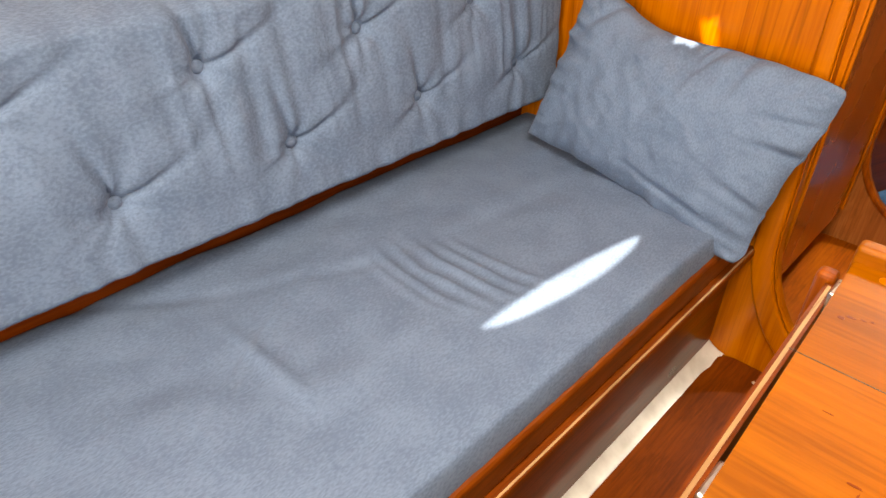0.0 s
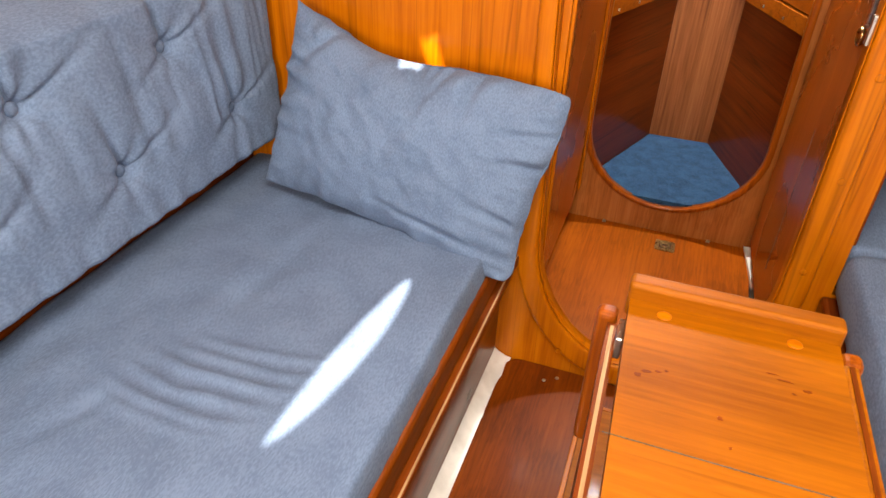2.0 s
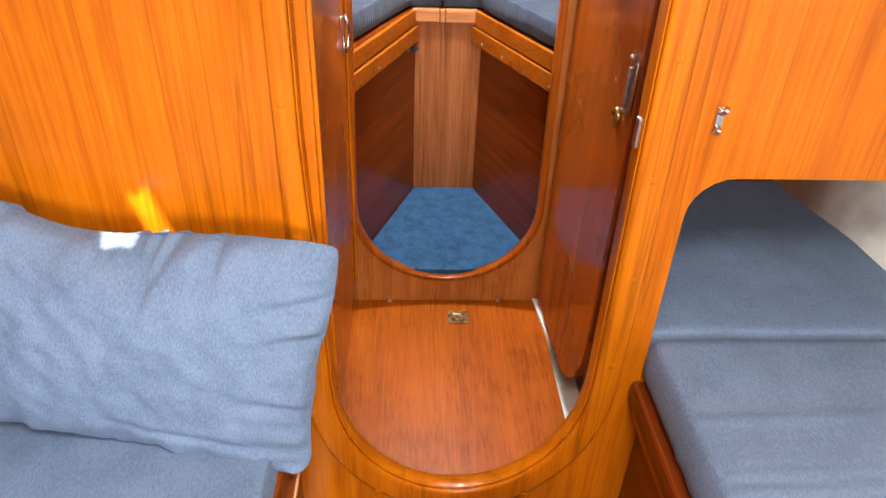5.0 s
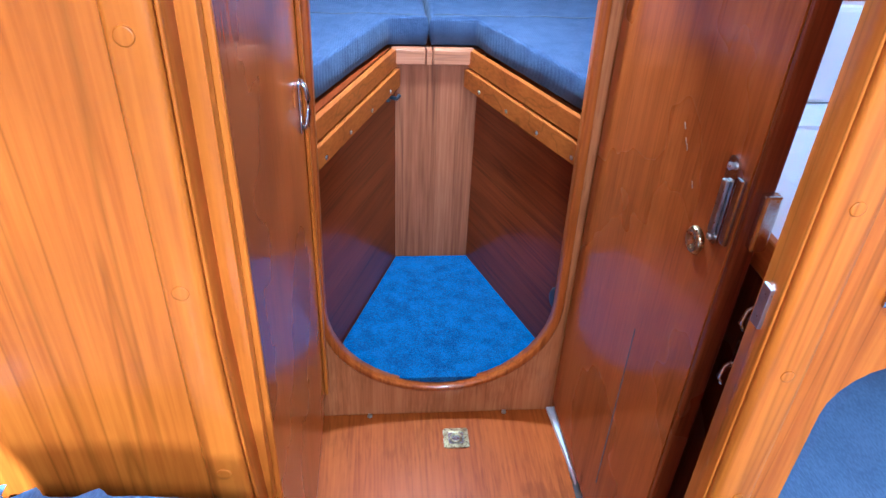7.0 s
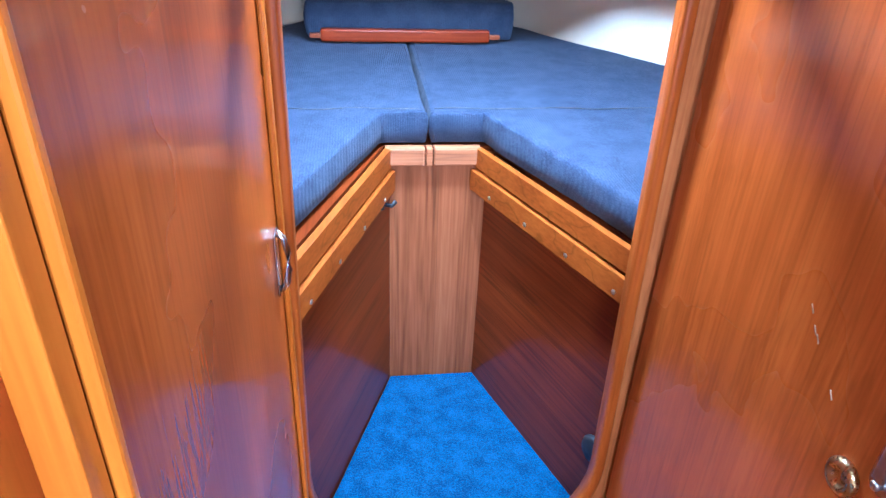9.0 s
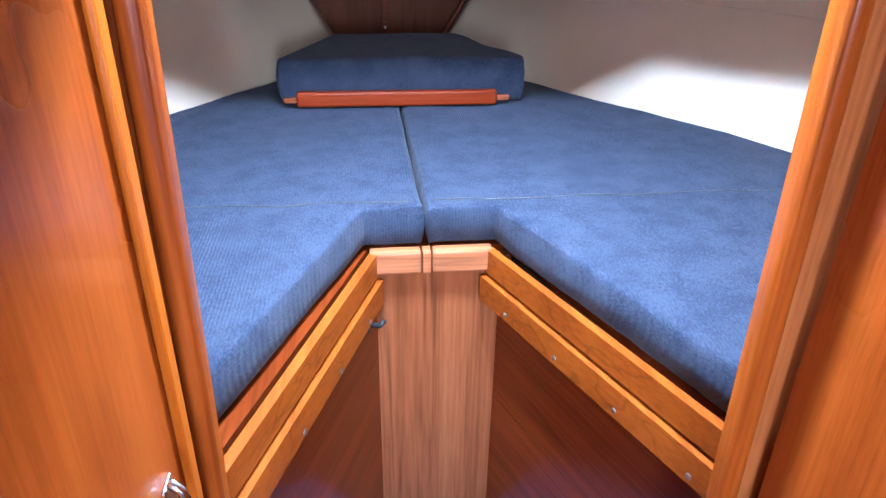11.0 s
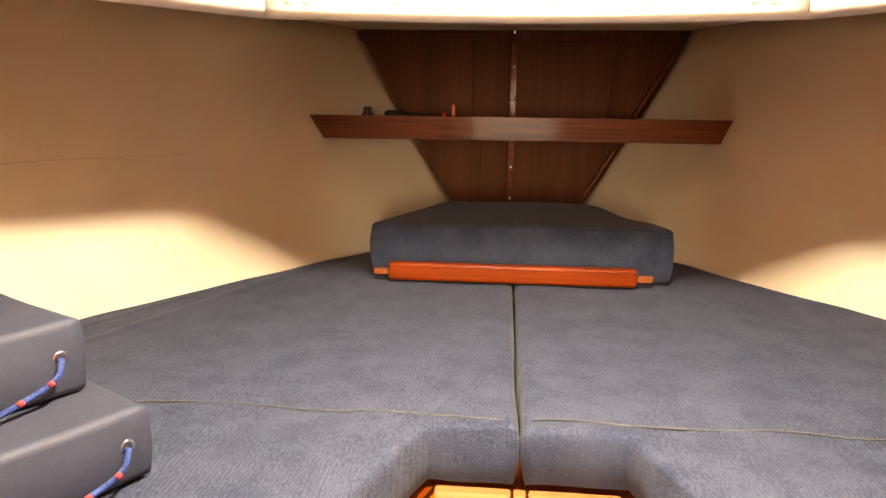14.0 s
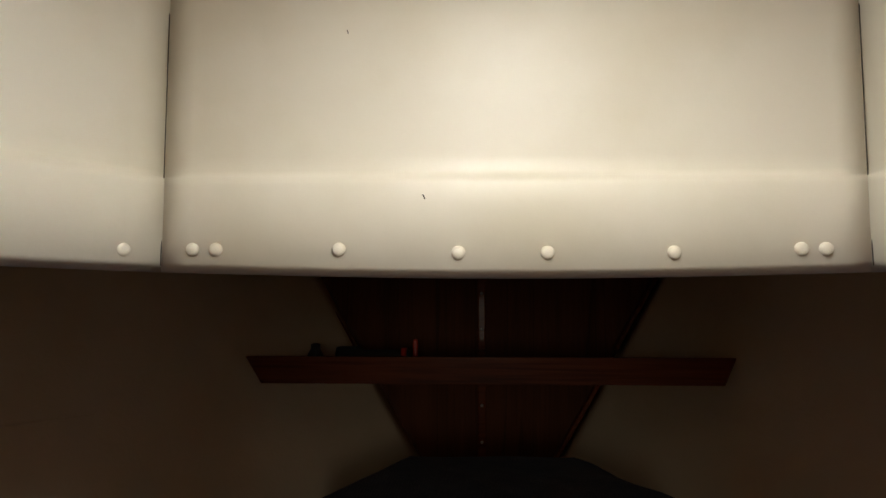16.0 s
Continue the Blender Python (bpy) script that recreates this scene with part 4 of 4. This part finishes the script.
def back_front(y, z):
    """Front of the backrest: how far it stands out from its plane at a place."""
    e = min(smooth01(0.518, 0.565, z), smooth01(0.978, 0.925, z), 0.35 + 0.65 * smooth01(1.634, 1.60, y))
    x = 0.085 * e ** 0.6
    for by, bz in BUTTONS:
        dy, dz = y - by, z - bz
        d = math.hypot(dy, dz)
        x -= 0.024 * math.exp(-(d / 0.022) ** 2) + 0.014 * math.exp(-(d / 0.075) ** 2)
        if 0.006 < d < 0.26:
            ang = math.atan2(dz, dy)
            fade = math.exp(-d / 0.11) * smooth01(0.006, 0.03, d)
            x += 0.0028 * fade * math.sin(7 * ang + 3 * by + 9 * d)
            x -= 0.014 * fade * math.exp(-((ang - 0.30 - 0.8 * d) / 0.10) ** 2)
            x -= 0.020 * fade * math.exp(-((ang - 1.85) / 0.13) ** 2)
            x -= 0.006 * fade * math.exp(-((ang + 2.75) / 0.16) ** 2)
    g = noise.noise(Vector((y * 26 + 2.5 * z, z * 2.6, 0.4)))
    gather = smooth01(0.70, 0.84, z) + 0.8 * smooth01(0.64, 0.68, z) * smooth01(0.80, 0.74, z)
    x += 0.018 * (0.55 - abs(g)) * gather * (0.5 + 0.5 * math.sin(9.2 * y + 1)) + 0.0055 * g * gather + 0.0045 * noise.noise(Vector((y * 5, z * 5, 7.7)))
    x += 0.006 * noise.noise(Vector((y * 30, z * 2.2, 3.1))) * smooth01(0.64, 0.56, z)
    return x


def back_surface(u, v):
    y = -0.35 + 1.983 * u
    z = 0.517 + 0.462 * v
    base = BACK_X - BACK_LEAN * (z - 0.60)
    return (base + back_front(y, z), y, z)


backrest = empty("back_cushion", -1.0, 0.7, 0.515, label="buttoned blue cloth backrest cushion of the settee", category="backrest")
adopt(backrest, grid("cover", 420, 110, back_surface, blue), box("cushion_back", -1.068, -0.945, -0.35, 1.63, 0.518, 0.966, blue, 0.01))
for by, bz in BUTTONS:
    x = BACK_X - BACK_LEAN * (bz - 0.60) + back_front(by, bz)
    adopt(backrest, lathe("button", [(0.0125, -0.004), (0.0135, 0.001), (0.0115, 0.006), (0.006, 0.0085), (0.001, 0.009)], blue, None, pose(x + 0.001, by, bz, 0, 90, 0), 16))

base = empty("settee", -0.6, 0.6, 0.0, label="varnished mahogany settee base with a rounded front rail", category="settee base")
adopt(base, box("front_panel", -0.318, -0.298, -0.4, BY0 - 0.002, 0.0, 0.352, mahogany_y, 0),
      box("seat_board", -1.07, -0.32, -0.4, BY0 - 0.002, 0.34, 0.358, mahogany_y, 0),
      box("front_rail", -0.2975, -0.274, -0.4, BY0 - 0.002, 0.335, 0.402, floor_y, 0.010, seg=3),
      box("rail_bead", -0.2975, -0.257, -0.4, BY0 - 0.002, 0.312, 0.334, floor_y, 0.004),
      box("worn_edge", -0.2640, -0.2600, -0.4, BY0 - 0.005, 0.3341, 0.3346, edge_grain, 0),
      box("back_ledge", -1.073, -0.9795, -0.4, BY0 - 0.002, 0.359, 0.512, mahogany_y, 0.006))
S(grid("floor_white_strip", 30, 6, lambda u, v: (-0.2975 + (0.034 + 0.012 * smooth01(0.75, 1.0, u)) * v, -0.6 + 2.232 * u, 0.022 * (1 - v) ** 2 - 0.001 + 0.002 * noise.noise(Vector((v * 3, u * 20, 0)))), white_paint), "chipped white painted edge along the sole", "floor")


# scatter pillow leaning on the bulkhead
def pillow_side(face):
    c = {(0, 0): Vector((-0.842, 1.468, 0.492)), (1, 0): Vector((-0.226, 1.405, 0.388)), (0, 1): Vector((-0.785, 1.590, 0.885)), (1, 1): Vector((-0.160, 1.565, 0.772))}

    def f(u, v):
        a, b = 2 * u - 1, 2 * v - 1
        # edges drawn in between the corners, corners rounded
        bow_u, bow_v = 0.055 * (1 - a * a), 0.030 * (1 - b * b)
        corner = (0.035 if a > 0 else 0.008) * (abs(a) * abs(b)) ** 7
        bow_u += (0.080 * math.exp(-((u - 0.34) / 0.25) ** 2)) * (1 if b > 0 else 0) * max(b, 0)
        ruck = 0.010 * noise.noise(Vector((u * 9, v * 9, 0.7)))
        uu, vv = u - a * (bow_v + corner) + ruck * abs(a) ** 3, v - b * (bow_u + corner) + ruck * abs(b) ** 3
        p = (c[0, 0] * (1 - uu) + c[1, 0] * uu) * (1 - vv) + (c[0, 1] * (1 - uu) + c[1, 1] * uu) * vv
        n = Vector((-0.09, -0.94, 0.32)).normalized()
        puff = (max(1 - a * a, 0) * max(1 - b * b, 0)) ** 0.5
        t = 0.092 * puff
        e = min(u, 1 - u, v, 1 - v)
        rim = math.exp(-(e / 0.15) ** 2) * smooth01(0, 0.03, e)
        along = u if min(v, 1 - v) < min(u, 1 - u) else v
        t += 0.018 * rim * noise.noise(Vector((along * 19, e * 3, 2.2 + face + (5 if v > u else 0))))
        if face > 0:
            for u0, lean, w, reach, h in ((0.545, 0.05, 0.012, 0.16, 0.030), (0.50, 0.22, 0.016, 0.20, 0.026), (0.60, -0.15, 0.015, 0.26, 0.016), (0.69, 0.10, 0.016, 0.18, 0.015), (0.20, -0.4, 0.022, 0.30, 0.016), (0.12, -0.2, 0.02, 0.2, 0.010)):
                t -= h * math.exp(-((u - u0 - lean * (1 - v)) / w) ** 2 - ((1 - v) / reach) ** 2)
            for v0, lean, w, reach, h in ((0.30, 0.35, 0.026, 0.18, 0.014), (0.62, -0.2, 0.024, 0.16, 0.014), (0.78, -0.3, 0.02, 0.14, 0.012)):
                t -= h * math.exp(-((v - v0 - lean * (1 - u)) / w) ** 2 - ((1 - u) / reach) ** 2)
            t -= 0.014 * math.exp(-((v - 0.12 - 0.10 * (1 - u)) / 0.022) ** 2 - ((u - 0.72) / 0.20) ** 2)
            t += 0.004 * noise.noise(Vector((u * 24 + 4 * v, v * 15, 3.3))) * puff + 0.010 * (0.4 - abs(noise.noise(Vector((u * 8 + 3 * v, v * 6, 4.1))))) * puff + 0.010 * noise.noise(Vector((u * 5, v * 4, 8.8))) * puff + 0.005 * noise.noise(Vector((u * 15, v * 9, 1.8))) * puff
        return p + n * (t * (1 if face > 0 else -0.45))
    return f


pillow = empty("scatter_pillow", -0.5, 1.47, 0.465, label="blue cloth scatter pillow leaning on the teak bulkhead", category="pillow")
adopt(pillow, grid("front", 100, 70, pillow_side(1), blue), grid("rear", 40, 30, pillow_side(-1), blue))


# ---- things: folding table ----
table = empty("folding_table", 0.12, 0.7, 0.0, label="narrow varnished teak table with both leaves folded down", category="table")
tb = [prism("top", [[(0.008, 0.988), (0.240, 0.988), (0.245, 0.42), (0.030, 0.42)]], 0.722, 0.744, "z", gold_x, None, 0.003),
      box("end_fiddle", 0.004, 0.243, 0.9885, 1.016, 0.716, 0.766, gold_x, 0.006, seg=3),
      box("pedestal", 0.060, 0.205, 0.46, 0.86, 0.0, 0.7215, mahogany_z, 0.006),
      prism("leaf", [[(-0.012, 0.986), (0.001, 0.986), (0.018, 0.42), (0.005, 0.42)]], 0.335, 0.702, "z", floor_y, None, 0.003),
      prism("leaf_lip", [[(-0.0075, 0.98), (-0.0030, 0.98), (0.0135, 0.43), (0.0090, 0.43)]], 0.7022, 0.7030, "z", edge_grain),
      box("leaf_fiddle", -0.0275, -0.0015, 0.9865, 1.012, 0.478, 0.714, red_z, 0.008, seg=3),
      box("leaf", 0.2475, 0.264, 0.42, 0.979, 0.335, 0.728, gold_x, 0.003),
      box("leaf_lip", 0.2530, 0.2585, 0.42, 0.975, 0.7282, 0.7295, floor_y, 0),
      box("leaf_fiddle", 0.2475, 0.272, 0.9795, 1.006, 0.60, 0.728, red_z, 0.008, seg=3),
      box("hinge", 0.0015, 0.0105, 0.935, 0.975, 0.690, 0.7215, steel, 0.002),
      box("hinge", 0.016, 0.026, 0.55, 0.60, 0.690, 0.7215, steel, 0.002),
      box("plank_joint", 0.0085, 0.2395, 0.7655, 0.7668, 0.7441, 0.7444, seam_dark, 0)]
for px, py in ((0.050, 0.968), (0.192, 0.972)):
    tb.append(lathe("plug", [(0.0085, 0), (0.0085, 0.0012), (0.007, 0.0014)], teak_x, None, pose(px, py, 0.7438)))
spots = random.Random(5)


def blot(x, y, w, h):
    """A thin stain in the varnish with a ragged outline."""
    rim = []
    for k in range(14):
        a = 2 * math.pi * k / 14
        f = 0.55 + 0.45 * spots.random()
        rim.append((x + w / 2 * f * math.cos(a), y + h / 2 * f * math.sin(a)))
    return prism("stain", [rim], 0.7440, 0.7443, "z", mahogany_x)


for px, py, w, h in ((0.040, 0.866, 0.013, 0.005), (0.052, 0.870, 0.008, 0.004), (0.032, 0.858, 0.010, 0.006), (0.060, 0.874, 0.006, 0.004), (0.115, 0.825, 0.007, 0.008), (0.125, 0.79, 0.004, 0.004),
                     (0.178, 0.905, 0.020, 0.003), (0.200, 0.897, 0.012, 0.005), (0.186, 0.888, 0.006, 0.003), (0.165, 0.912, 0.014, 0.002), (0.118, 0.612, 0.003, 0.030), (0.121, 0.590, 0.003, 0.026), (0.113, 0.630, 0.014, 0.004),
                     (0.19, 0.66, 0.022, 0.002), (0.07, 0.70, 0.016, 0.002), (0.15, 0.72, 0.004, 0.003), (0.09, 0.55, 0.020, 0.002), (0.21, 0.56, 0.005, 0.005)):
    tb.append(blot(px, py, w, h))
adopt(table, *tb)

# sole hatch seen beside the table
hatch = empty("sole_hatch", 0.1, 1.3, 0.0, label="lighter teak lift-out hatch framed in the cabin sole", category="floor hatch")
adopt(hatch, box("panel", -0.032, 0.27, 0.9, 1.528, 0.0005, 0.0035, gold_x, 0.001), box("frame_side", -0.044, -0.033, 0.9, 1.540, 0.0005, 0.0045, teak_y, 0.0015), box("frame_end", -0.0325, 0.27, 1.529, 1.540, 0.0005, 0.0045, teak_x, 0.0015))
for px, py in ((-0.12, 1.60), (0.25, 1.60), (-0.15, 1.58)):
    S(lathe("floor_screw", [(0.005, 0), (0.005, 0.0012), (0.003, 0.0016)], steel, None, pose(px, py, 0.0)), "bright screw head in the sole", "screw")


# ---- things: starboard berth ----
def berth_top(u, v):
    y = -0.35 + 2.64 * v
    x0, x1, z0, z1, r = 0.405, 1.035, 0.40, 0.514, 0.022
    per = [(x0 + 0.02, z0), (x0, z0 + 0.012), (x0 - 0.004, 0.45), (x0, z1 - r), (x0 + 0.3 * r, z1 - 0.25 * r), (x0 + r, z1)]
    per += [(x0 + r + (x1 - x0 - r) * k / 30, z1) for k in range(1, 31)]
    i = u * (len(per) - 1)
    a = min(int(i), len(per) - 2)
    f = i - a
    x, z = per[a][0] + (per[a + 1][0] - per[a][0]) * f, per[a][1] + (per[a + 1][1] - per[a][1]) * f
    seam = math.exp(-((y - 1.640) / 0.010) ** 2)
    z -= 0.012 * seam * (1 if z > 0.48 else 0)
    x += 0.006 * seam * (1 if x < 0.43 else 0)
    if z > 0.47:
        z += 0.004 * noise.noise(Vector((x * 5, y * 4, 4.4)))
        for c in (1.08, 1.13, 1.19, 1.23, 1.28, 1.31, 1.335, 1.36, 1.42):
            z += 0.0060 * math.exp(-((y - c - 0.05 * (x - 0.5)) / 0.007) ** 2) * smooth01(1.0, 0.42, x) * (0.6 + 0.4 * math.sin(40 * c))
    else:
        for c in (1.08, 1.13, 1.19, 1.23, 1.28, 1.31, 1.335, 1.36, 1.42):
            x -= 0.003 * math.exp(-((y - c) / 0.008) ** 2)
    return (x, y, z)


tagged(grid("berth_cushion", 60, 240, berth_top, blue), label="blue cloth starboard berth cushion running under the arch", category="berth cushion")
sb = empty("bunk", 0.7, 0.6, 0.0, label="varnished mahogany starboard berth base with front rail", category="berth base")
adopt(sb, box("front_panel", 0.428, 0.446, -0.4, BY0 - 0.002, 0.0, 0.36, mahogany_y, 0),
      box("front_rail", 0.386, 0.4275, -0.4, BY0 - 0.002, 0.345, 0.398, mahogany_y, 0.010, seg=3),
      box("rail_bead", 0.402, 0.4275, -0.4, BY0 - 0.002, 0.300, 0.344, teak_y, 0.004),
      box("bunk_board", 0.447, 1.035, -0.4, BY0 - 0.002, 0.375, 0.396, mahogany_y, 0),
      box("bunk_board_foot", 0.42, 1.035, BY1 + 0.002, FY0 - 0.004, 0.375, 0.396, mahogany_y, 0))


# ---- small wear ----
for k, (dy, dz) in enumerate(((1.985, 0.985), (1.972, 0.968), (1.965, 0.962), (1.925, 0.925))):
    mark = tube("scratch", [(0.0, dy, dz), (-0.0002, dy - 0.006, dz - 0.008)], 0.0008, edge_grain)
    mark.data.transform(D)
    bpy.context.view_layer.update()
    adopt(head_door, mark)
for x, z, h in ((-0.118, 1.565, 0.006), (-0.017, 1.572, 0.012), (-0.045, 1.408, 0.004)):
    S(tube("trim_mark", [(x, 3.0165 if z > 1.43 else 3.0052, z), (x - 0.002, 3.0155 if z > 1.43 else 3.0048, z + h)], 0.0006, seam_dark), "small dark mark on the white vinyl", "mark")
settee_scratch = tube("scratch", [(-0.2978, 0.2 + 0.05 * k, 0.262 + 0.001 * math.sin(k)) for k in range(26)], 0.0006, edge_grain)
adopt(base, settee_scratch)
for y, z in ((0.62, 0.285), (1.02, 0.29), (1.30, 0.288)):
    adopt(base, lathe("screw", [(0.0035, 0), (0.0035, 0.001), (0.002, 0.0014)], steel, None, pose(-0.298, y, z, 0, 90, 0)))
